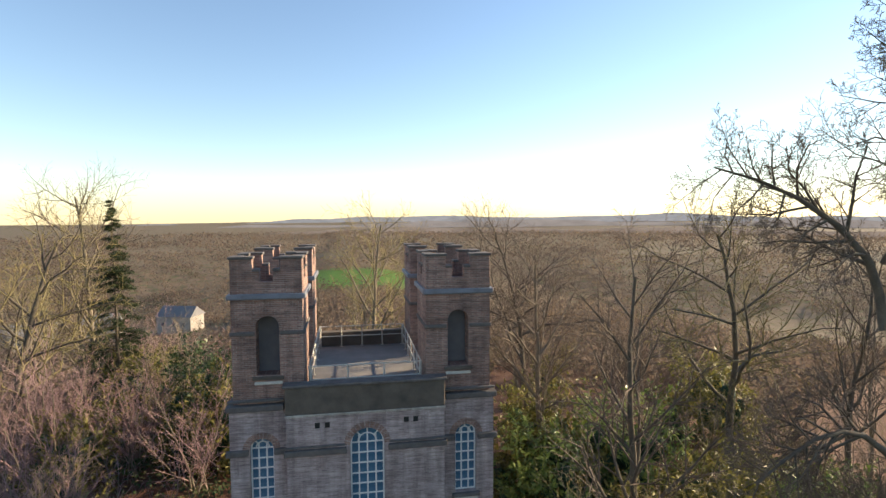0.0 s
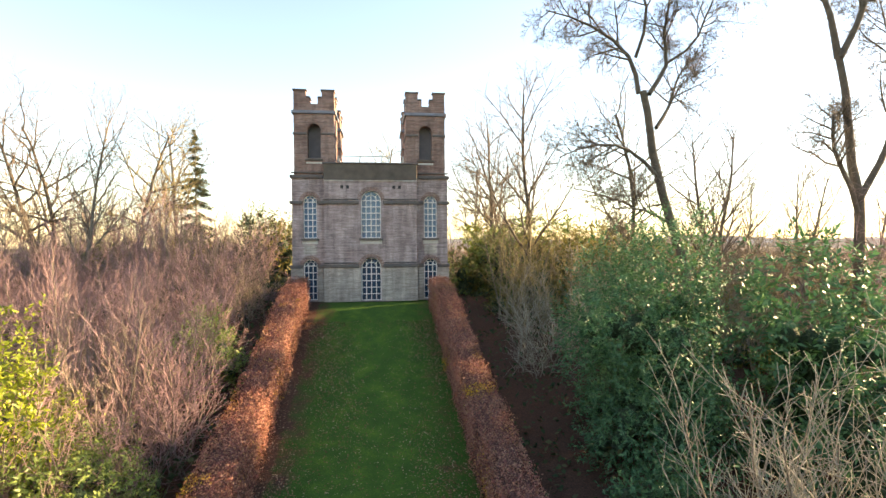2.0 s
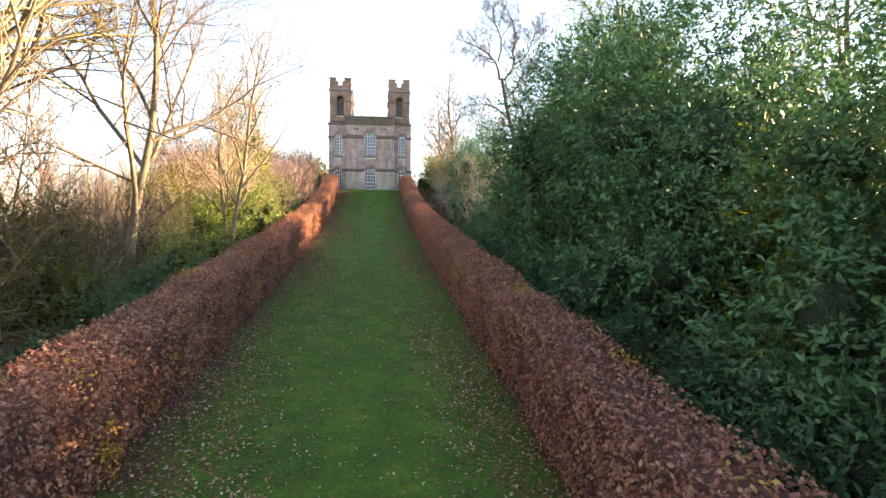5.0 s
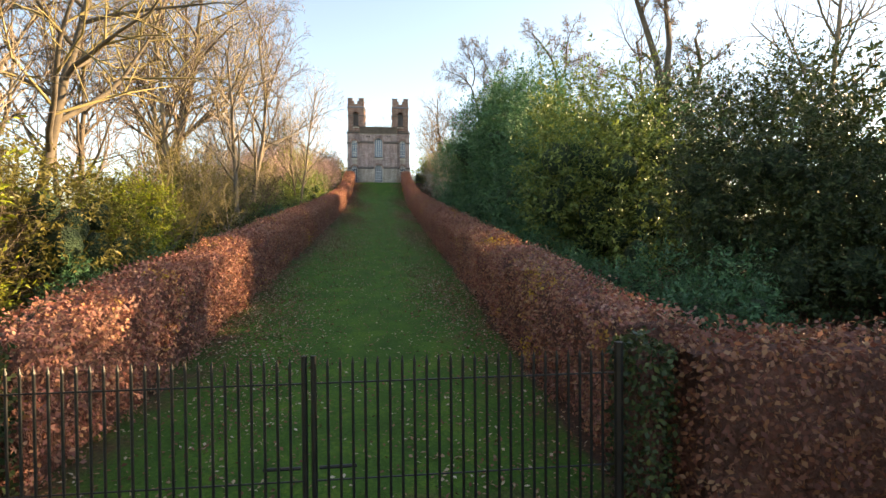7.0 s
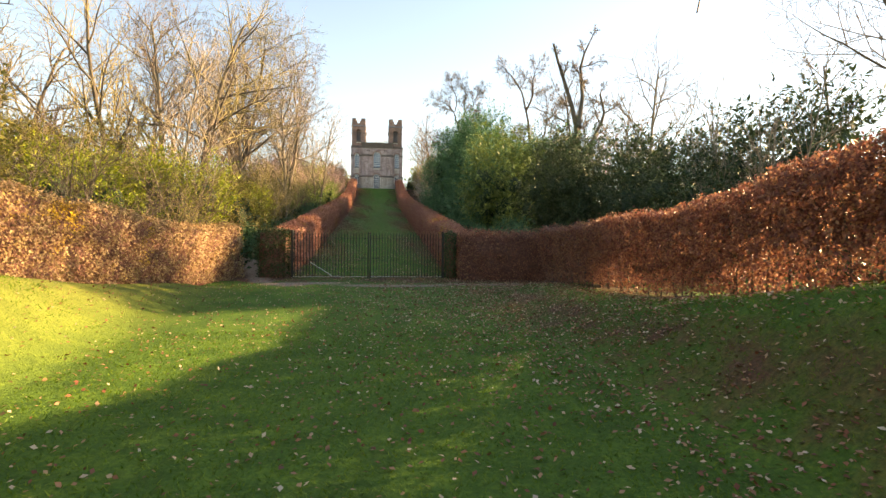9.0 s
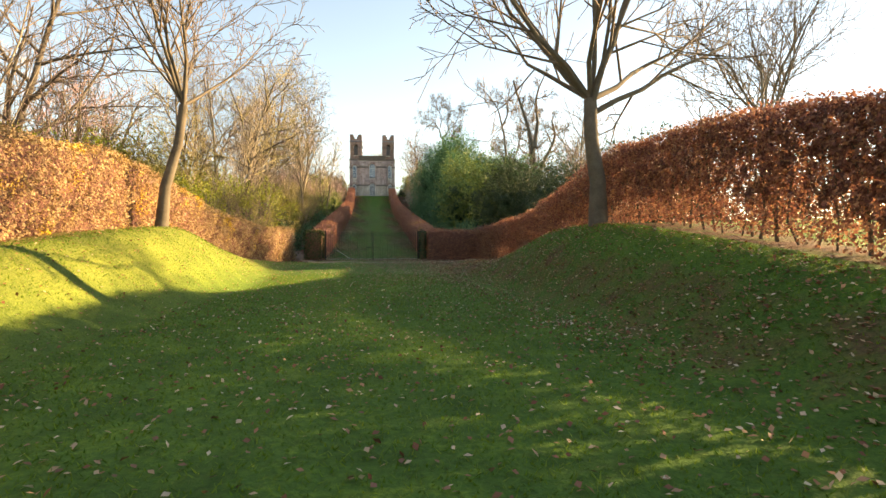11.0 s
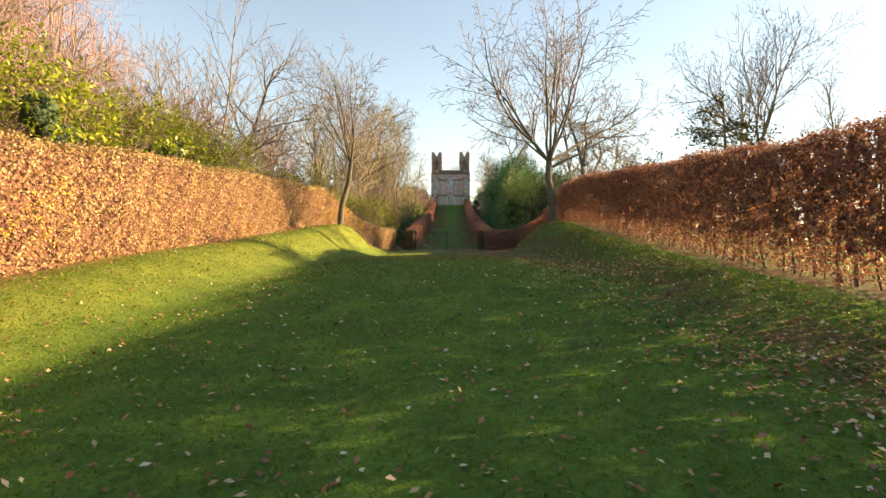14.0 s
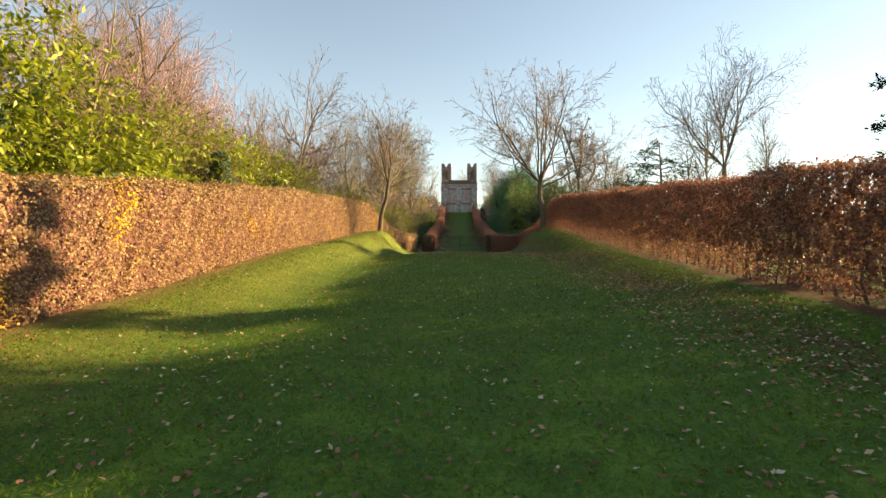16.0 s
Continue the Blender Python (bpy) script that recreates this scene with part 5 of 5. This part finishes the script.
# these two carry their sunlit tops as leaf colour
evergreen(16, -64, 0, 0.5, 1.6, M_BRIGHT, BRIGHT)
evergreen(13.5, -60, 0, 1.5, 1.4, M_BRIGHT, BRIGHT)
for x, y, k, s in ((13.5, -79, 3, 0.85), (16.0, -86, 2, 0.7), (15.6, -91, 2, 0.7), (22.5, -88, 4, 1.1), (20, -75, 4, 1.02), (19, -82, 2, 0.85), (25, -81, 4, 1.08), (31, -83, 2, 0.9), (38, -86, 4, 0.85), (45, -89, 2, 0.8)):
    evergreen(x, y, k, x + y, s, M_RHODO, "broad dark green rhododendron thicket beyond the hedge")
for x, y, k, s in ((11.4, -17, 3, 0.96), (18, -19.5, 3, 0.95),  (11, -31, 0, 1.1), (26, -20, 0, 1.2), (9.2, -22.5, 1, 1.1)):
    evergreen(x, y, k, x - y, s, M_LAUREL, DARK)
for x, y, k, s in ((10.2, -27, 1, 1.35), (12.2, -26, 0, 1.6), (9.2, -28.6, 2, 1.3), (13.5, -28.5, 1, 1.2)):
    scrub(x, y, k, x * y, s, M_TWIG_LICHEN, "pale bare many-branched bush in front of the laurel")
for x, y, k, s in ((9.3, -8, 0, 1.0), (11.5, -9.8, 2, 1.3), (13.6, -7, 0, 1.15), (8.6, -11, 2, 1.0), (15.6, -10.6, 0, 1.1)):
    scrub(x, y, k, x * y, s, M_TWIG_LICHEN, "pale bare bush with arching branches beside the tower")
scatter(63, 5, (19, 24), (-33, -26), scrubs(M_TWIG_PURPLE, sizes=(1.1, 1.4)), 1.6)
scatter(64, 20, (8.2, 30), (-11, -1), scrubs(M_TWIG_OLIVE, M_TWIG_PALE, M_TWIG_PALE, M_TWIG, sizes=(0.9, 1.4)), 1.6)
scatter(65, 14, (8.5, 28), (-3.5, 8), greens(M_OLIVE, OLIVE, (0, 1), (0.7, 1.1)), 2.5)
scatter(68, 18, (20, 46), (-13, 6), scrubs(M_TWIG_OLIVE, M_TWIG_PALE, M_TWIG, sizes=(0.9, 1.5)), 2.6)
scatter(62, 22, (17, 42), (-34, -13), scrubs(M_TWIG_PURPLE, M_TWIG_PALE, M_TWIG, sizes=(0.45, 0.75)), 2.0)
scatter(69, 7, (22, 42), (-12, 4), greens(M_OLIVE, OLIVE, (0, 1), (0.8, 1.2)), 3)
scatter(61, 12, (22, 42), (-16, 2), greens(M_OLIVE, OLIVE, (1,), (0.9, 1.4)), 2.5)
scatter(66, 6, (20, 42), (-20, 12), woods(M_TWIG, M_TWIG_OLIVE), 3.5)
scatter(67, 8, (24, 50), (-90, -40), woods(M_TWIG), 5)
scatter(59, 11, (30, 62), (-34, 0), woods(M_TWIG_PURPLE, M_TWIG, sizes=(0.75, 0.95)), 4)
scatter(60, 16, (22, 52), (-30, -6), scrubs(M_TWIG_PURPLE, M_TWIG, M_TWIG_LICHEN, sizes=(1.1, 1.6)), 3.0)
for k in range(17):
    evergreen(8.3 + 0.4 * math.sin(k * 2.1), -31 - 3.3 * k, 1, k * 1.7, 0.72 + 0.18 * math.sin(k * 1.3), M_LAUREL, "low dark green laurel beside the hedge")
# left of the avenue
for k in range(10):
    evergreen(-7.4 - 0.6 * math.sin(k * 1.9), -46 - 4.0 * k, 1, k * 2.3, 0.55 + 0.15 * math.sin(k * 1.1), M_LAUREL, "low dark green laurel beside the hedge")
scatter(71, 60, (-26, -7.0), (-33, -9), scrubs(M_TWIG_PURPLE, M_TWIG_PURPLE, M_TWIG_PURPLE, M_TWIG_PALE, sizes=(0.95, 1.35)), 1.3)
for x, y, k, s in ((-8.2, -22.3, 0, 0.95), (-9.6, -26.5, 0, 0.85), (-8.2, -33.5, 0, 0.95), (-8.0, -11, 1, 1.3), (-10.5, -37.5, 0, 0.8), (-8.8, -44, 1, 0.9), (-9.5, -52, 1, 0.9)):
    evergreen(x, y, k, x - y, s, M_MID, "rounded green shrub with glossy leaves beside the hedge")
for x, y, k, s in ((-7.9, -41.5, 1, 0.8), (-10.8, -35.0, 0, 0.85)):
    evergreen(x, y, k, x - y, s, M_MID, "green sunlit laurel beside the avenue hedge")
evergreen(-8.4, -37.0, 1, 0.6, 1.05, M_MID, "rounded green shrub with glossy leaves beside the hedge")
for x, y, k, s in ((-9.2, -31.0, 0, 1.1), (-11.8, -38.0, 1, 1.05), (-10.2, -43.0, 0, 1.0), (-13.5, -41.0, 1, 1.15), (-12.6, -31.5, 2, 1.3)):
    scrub(x, y, k, x * y, s, M_TWIG_PALE, "pale sunlit bare bush beside the avenue")
for x, y, k, s in ((-11.3, -21.9, 4, 0.85), (-13.5, -33, 0, 1.0), (-11, -17, 1, 1.0)):
    evergreen(x, y, k, x - y, s, M_BRIGHT, BRIGHT)
scrub(-11.5, -28.5, 1, 0.4, 1.2, M_TWIG_PALE)
scrub(-13.2, -27.4, 0, 1.4, 1.4, M_TWIG_PALE)
scatter(72, 32, (-23, -7.2), (-13, 4), scrubs(M_TWIG_PURPLE, M_TWIG_PURPLE, M_TWIG_PALE, sizes=(0.85, 1.25)), 1.4)
scatter(76, 6, (-24, -9), (-62, -22), greens(M_OLIVE, OLIVE, (0,), (0.9, 1.4)), 3)
scatter(74, 14, (-50, -11), (-88, -50), woods(M_TWIG, M_TWIG_PALE, M_TWIG_OLIVE), 3.2)
scatter(75, 26, (-22, -8.5), (-96, -48), scrubs(M_TWIG_OLIVE, M_TWIG, M_TWIG_PALE, sizes=(1.0, 1.7)), 1.7)
scatter(77, 12, (-20, -7), (-86, -58), greens(M_OLIVE, OLIVE, (0, 1), (0.7, 1.1)), 3)
for x, y, s in ((-10.8, -82, 1.25), (-13.5, -88.5, 1.3), (-9.6, -71, 0.9), (-15, -80, 1.4)):
    evergreen(x, y, 0, x * y, s, M_BRIGHT, BRIGHT)
scatter(78, 9, (-23, -13), (-98, -68), greens(M_OLIVE, OLIVE, (2, 4), (0.7, 0.95)), 4)
# left of the lawn
scatter(81, 14, (-19.5, -15.5), (-156, -92), greens(M_BRIGHT, BRIGHT, (0,), (0.9, 1.5)), 2.8)
scatter(84, 36, (-30, -16), (-158, -92), scrubs(M_TWIG_PURPLE, M_TWIG, M_TWIG_PURPLE, sizes=(1.7, 2.5)), 2.2)
for x, y, s in ((-15.4, -143.5, 1.95), (-15.8, -137, 1.6), (-16.5, -149.5, 1.9), (-15.2, -129.5, 1.65), (-14.8, -122, 1.45), (-15.2, -149, 1.5), (-14.4, -115, 1.25)):
    evergreen(x, y, 0, x * y, s, M_BRIGHT, BRIGHT)
scatter(86, 28, (-26, -16.5), (-140, -98), scrubs(M_TWIG_PURPLE, M_TWIG_PURPLE, M_TWIG, sizes=(1.8, 2.5)), 2.0)
scatter(82, 10, (-22, -12.8), (-136, -90), scrubs(M_TWIG_OLIVE, M_TWIG_PALE, sizes=(0.9, 1.4)), 2)
scatter(83, 18, (-40, -15), (-158, -90), woods(M_TWIG_PURPLE, M_TWIG_PURPLE, M_TWIG), 3)
scatter(85, 9, (-34, -19), (-142, -98), woods(M_TWIG_PURPLE, M_TWIG), 3.5)
# right of the lawn
scatter(92, 9, (24, 60), (-120, -88), scrubs(M_TWIG, M_TWIG_OLIVE), 4)
# behind the tower
scatter(95, 18, (-60, 60), (14, 110), woods(M_TWIG, M_TWIG_OLIVE), 5)
scatter(96, 6, (-8, 8), (13, 50), scrubs(M_TWIG_OLIVE, M_TWIG), 3)
scatter(98, 12, (8, 34), (-3, 40), scrubs(M_TWIG_OLIVE, M_TWIG, M_TWIG_PALE, sizes=(1.2, 1.9)), 3.2)
scatter(99, 7, (-46, -8), (-4, 40), scrubs(M_TWIG_PALE, M_TWIG, M_TWIG_PURPLE, sizes=(1.2, 1.8)), 3.2)
scatter(100, 14, (-30, 45), (4, 60), greens(M_OLIVE, OLIVE, (0, 1), (1.0, 1.6)), 4)
scatter(97, 6, (-110, -24), (-30, 60), woods(M_TWIG, M_TWIG_PURPLE), 6)
evergreen(-10.5, 17.5, 4, 1.0, 0.95, M_RHODO, "dark green yew behind the tower")
scatter(101, 24, (-30, -7.6), (-5, 24), scrubs(M_TWIG_PALE, M_TWIG_PURPLE, M_TWIG, sizes=(1.1, 1.7)), 2.0)
evergreen(-9, 15, 0, 1.0, 1.4, M_OLIVE, OLIVE)
for x, y, s, leaf in ((9.5, 4, 1.2, M_MID), (12.5, -1, 1.1, M_OLIVE), (14.5, 6, 1.4, M_MID), (11, 10, 1.3, M_OLIVE), (17.5, 1, 1.2, M_OLIVE), (21, -1, 1.1, M_MID)):
    evergreen(x, y, 0, x * 3 + y, s, leaf, OLIVE)


def conifer(x, y, h, r, label, flat=False):
    """A conifer: trunk and tiers of drooping or level needle-covered boughs."""
    rng = np.random.default_rng(int(abs(x * 10)))
    t = thing("conifer", at(x, y), label, "tree")
    V, F = [], []
    tube(V, F, [Vector((0, 0, -0.3)), Vector((0.1, 0, h * 0.5)), Vector((0, 0.1, h))], [0.05 * r + 0.12, 0.1, 0.03], 7)
    P, N = [], []
    for k in range(int(h * (4 if flat else 7))):
        f = rng.uniform(0.3 if flat else 0.1, 1)
        a = rng.uniform(0, 6.28)
        reach = r * ((1 - 0.5 * (f - 0.55) ** 2 * 4) if flat else (1.05 - f)) * rng.uniform(0.6, 1.05)
        drop = rng.uniform(-0.05, 0.12) if flat else -0.3
        p0 = Vector((0, 0, f * h))
        p1 = p0 + Vector((math.cos(a) * reach, math.sin(a) * reach, drop * reach))
        bv, bf = [], []
        tube(bv, bf, [p0, p0.lerp(p1, 0.5) + Vector((0, 0, 0.08 * reach)), p1], [0.045, 0.03, 0.01], 4)
        attach("bough", mesh_np("bough", bv, bf, True), M_BARK, t)
        n = int(14 + 26 * reach) if flat else int(50 + 90 * reach)
        u = rng.uniform(0.3, 1.0, (n, 1))
        P.append(np.array(p0) * (1 - u) + np.array(p1) * u + rng.normal(0, 0.12 + 0.05 * reach, (n, 3)) * np.array((1, 1, 0.45)))
        N.append(np.tile((0, 0, 1.0), (n, 1)))
    attach("trunk", mesh_np("conifer", V, F, True), M_BARK, t)
    v, f = leaf_quads(rng, np.concatenate(P), np.concatenate(N), 0.13, 0.3, 0.6)
    tagged(attach("crown", mesh_np("conifer", v, f), M_CONIFER, t), "", "", "", "stuff")


conifer(-22, 31, 20.6, 4.4, "dark conifer rising above the wood")
wood(-25, 34, 0, 1.2, 1.3, M_TWIG, M_BARK_PALE, "tall leafless tree rising behind a conifer")
conifer(15.0, -121.2, 6.6, 2.6, "flat-topped dark pine beyond the hedge", True)
# never in view: added evergreens that shade the near end of the lawn
for x, y, s in ((17, -150.5, 1.0), (16.5, -157, 1.0), (18, -164, 1.1)):
    evergreen(x, y, 2, x + y, s, M_RHODO, DARK)
conifer(14.8, -143.9, 11, 3.0, "tall dark conifer beyond the hedge")



# ---- distance ----
HOUSES = ((-122, 205, 0.5, 15, 9, 6.5), (-101, 213, 0.3, 13, 9, 6), (-140, 190, -0.2, 14, 9, 6.5), (-66, 196, -0.3, 14, 9, 6.5), (-150, 232, 0.1, 14, 9, 7))


def far_canopy():
    """Distant leafless woods: thousands of crowns, each a loose cloud of twig sprays."""
    rng = np.random.default_rng(5)
    d = 44 * np.exp(rng.uniform(0, 1, 15000) ** 0.62 * 3.5)
    a = rng.uniform(-0.82, 1.0, len(d))
    x, y = d * np.sin(a), d * np.cos(a)
    keep = ~(((np.abs(x) < 9) & (y < 60)) | ((np.abs(x) < 58) & (np.abs(y - 370) < 56)))
    keep &= ~((d > 200) & (np.sin(x / 74 + 1.2 * np.sin(y / 160)) * np.sin(y / 58 + 0.8) > 0.62))
    for h in HOUSES:
        keep &= np.hypot(x - 0.92 * h[0], y - 0.92 * h[1]) > 24
    x, y, d = x[keep], y[keep], d[keep]
    s = rng.uniform(2.0, 4.2, len(d)) * (1 + d / 500)
    h = np.minimum(s * rng.uniform(0.6, 0.95, len(d)), 8)
    z = ground(x, y)
    P, S = [], []
    for lo, hi, per, size in ((0, 260, 46, 0.42), (260, 700, 26, 0.72), (700, 9000, 15, 1.25)):
        w = np.nonzero((d >= lo) & (d < hi))[0]
        w = np.repeat(w, per)
        e = rng.normal(0, 0.5, (len(w), 3))
        P.append(np.stack([x[w] + e[:, 0] * s[w], y[w] + e[:, 1] * s[w], z[w] + h[w] * (0.55 + 0.75 * e[:, 2])], 1))
        S.append((size * s[w] / s[w].mean() * (1 + 0.3 * (hi > 900) * d[w] / 1500))[:, None])
    P, S = np.concatenate(P), np.concatenate(S)
    v, f = leaf_quads(rng, P, np.tile((0, -0.5, 0.7), (len(P), 1)), S, 0.5, 0.9)
    ob = attach("distant_woods", mesh_np("distant_woods", v, f), M_FAR)
    tagged(ob, "brown winter woods stretching to the horizon", "woods", "", "stuff")


far_canopy()


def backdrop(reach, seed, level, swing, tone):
    """A far ridge of hills behind the woods, rising a little from one end to the other, glowing in a painted haze tone.
    """
    m = bpy.data.materials.new("glowing_haze_hills")
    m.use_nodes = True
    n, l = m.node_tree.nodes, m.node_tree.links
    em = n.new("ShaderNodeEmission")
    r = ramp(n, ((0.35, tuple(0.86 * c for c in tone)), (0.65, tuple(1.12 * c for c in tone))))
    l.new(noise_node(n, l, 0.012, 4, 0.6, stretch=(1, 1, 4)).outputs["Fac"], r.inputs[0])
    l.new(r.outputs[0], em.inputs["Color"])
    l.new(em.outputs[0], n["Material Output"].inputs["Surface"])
    rng = np.random.default_rng(seed)
    a = np.radians(np.arange(-66, 72, 0.12))
    top = level + swing * smooth(-0.75, 0.25, a)
    for k in range(1, 9):
        top = top + reach * 0.0022 / k * np.sin(a * (5 + 7.3 * k) + rng.uniform(0, 6.28))
    top = top + rng.normal(0, reach * 0.0003, len(a))
    x, y = reach * np.sin(a), reach * np.cos(a) - 20
    v = np.concatenate([np.stack([x, y, np.full(len(a), -110.0)], 1), np.stack([x, y, top], 1), np.stack([x * 1.1, y * 1.1, np.full(len(a), -110.0)], 1)])
    k, i = len(a), np.arange(len(a) - 1)
    f = np.concatenate([np.stack([i, i + 1, k + i + 1, k + i], 1), np.stack([k + i, k + i + 1, 2 * k + i + 1, 2 * k + i], 1)])
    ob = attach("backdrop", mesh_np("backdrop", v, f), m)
    tagged(ob, "hazy blue-grey wooded hills on the horizon", "hills", "", "structure")


# Farther ridges are paler and bluer: the haze is in their glow colour.
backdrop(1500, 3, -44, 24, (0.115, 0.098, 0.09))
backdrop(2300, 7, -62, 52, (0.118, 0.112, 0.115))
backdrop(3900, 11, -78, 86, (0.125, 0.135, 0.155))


def house(x, y, turn, w, d, h):
    t = thing("house", at(x, y, turn), "small pale house with a slate roof among the trees", "house", "distant houses")
    slab("wall", (-w / 2, w / 2, -d / 2, d / 2, -1, h), M_RENDER, t, "", 0.05)
    bm = bmesh.new()
    pts = [(-w / 2 - 0.4, -d / 2 - 0.4, h), (w / 2 + 0.4, -d / 2 - 0.4, h), (w / 2 + 0.4, d / 2 + 0.4, h), (-w / 2 - 0.4, d / 2 + 0.4, h), (-w / 2, 0, h + d * 0.4), (w / 2, 0, h + d * 0.4)]
    v = [bm.verts.new(p) for p in pts]
    for q in ((0, 1, 5, 4), (2, 3, 4, 5), (0, 4, 3), (1, 2, 5), (3, 2, 1, 0)):
        bm.faces.new([v[i] for i in q])
    part("roof", bm, M_ROOF, t, "grey slate roof")
    for k in range(3):
        slab("window", (-w * 0.35 + k * w * 0.3, -w * 0.35 + k * w * 0.3 + 1.1, -d / 2 - 0.06, -d / 2 + 0.1, h * 0.45, h * 0.45 + 1.3), M_GLASS, t, "", 0.02)


for x, y, turn, w, d, h in HOUSES:
    house(x, y, turn, w, d, h)


# ---- undergrowth, grass and fallen leaves ----
def undergrowth(seed, n, xr, yr, label):
    """Ivy and bramble over the woodland floor, in low uneven drifts."""
    rng = np.random.default_rng(seed)
    x, y = rng.uniform(*xr, n), rng.uniform(*yr, n)
    top = 0.25 + 1.0 * np.clip(np.sin(x * 0.8 + 1.3 * np.sin(y * 0.5)) * np.sin(y * 0.6) + 0.4, 0, 1.2)
    z = ground(x, y) + top * rng.random(n) ** 0.5
    v, f = leaf_quads(rng, np.stack([x, y, z], 1), np.tile((0, 0, 1.0), (n, 1)), 0.13, 0.6, 0.7)
    ob = attach("undergrowth", mesh_np("undergrowth", v, f), M_IVY)
    tagged(ob, label, "undergrowth", "", "stuff")


undergrowth(1, 30000, (-22, -5.8), (-86, 24), "dark ivy and bramble covering the woodland floor")
undergrowth(2, 38000, (6.2, 38), (-87, 20), "dark ivy and bramble under the laurels")


def litter(name, seed, n, size, xr, yr, weight, label):
    rng = np.random.default_rng(seed)
    x, y = rng.uniform(*xr, n), rng.uniform(*yr, n)
    keep = rng.random(n) < weight(x, y)
    x, y = x[keep], y[keep]
    p = np.stack([x, y, ground(x, y) + 0.03], 1)
    v, f = leaf_quads(rng, p, np.tile((0, 0, 1.0), (len(p), 1)), size, 0.65, 0.35)
    ob = attach(name, mesh_np(name, v, f), M_LITTER)
    tagged(ob, label, "fallen leaves", "", "stuff")


litter("fallen_leaves", 1, 190000, 0.037, (-8.5, 8.5), (-166, -89), lambda x, y: 0.13 + 0.55 * smooth(-110, -97, y) * smooth(-3, 4, x) + 0.85 * smooth(3.0, 5.4, x) * (1 - smooth(6.8, 8.2, x)) * (0.7 + 0.3 * np.sin(y * 0.6 + x)), "scattered brown and pale fallen leaves on the lawn")
litter("fallen_leaves", 2, 170000, 0.036, (-4, 4.3), (-89, -4), lambda x, y: 0.1 + 0.9 * smooth(0.9 - 1.3 * (x < 0), 3.2, np.abs(x - 0.2)) * (0.55 + 0.45 * np.sin(y * 0.35 + x)), "brown fallen leaves along the foot of the hedges")


def blades():
    rng = np.random.default_rng(9)
    n = 300000
    y = -161 + 60 * rng.random(n) ** 1.5
    x = rng.uniform(-8.2, 8.2, n)
    z = ground(x, y)
    h = rng.uniform(0.02, 0.055, n)
    a = rng.uniform(0, 6.28, n)
    w = rng.uniform(0.006, 0.013, n)
    lx, ly = rng.normal(0, 0.04, n), rng.normal(0, 0.04, n)
    v = np.stack([np.stack([x - w * np.cos(a), y - w * np.sin(a), z - 0.005], 1), np.stack([x + w * np.cos(a), y + w * np.sin(a), z - 0.005], 1), np.stack([x + lx, y + ly, z + h], 1)], 1).reshape(-1, 3)
    ob = attach("grass", mesh_np("grass", v, np.arange(3 * n).reshape(n, 3)), M_BLADE)
    tagged(ob, "short green lawn grass", "grass", "", "stuff")


blades()
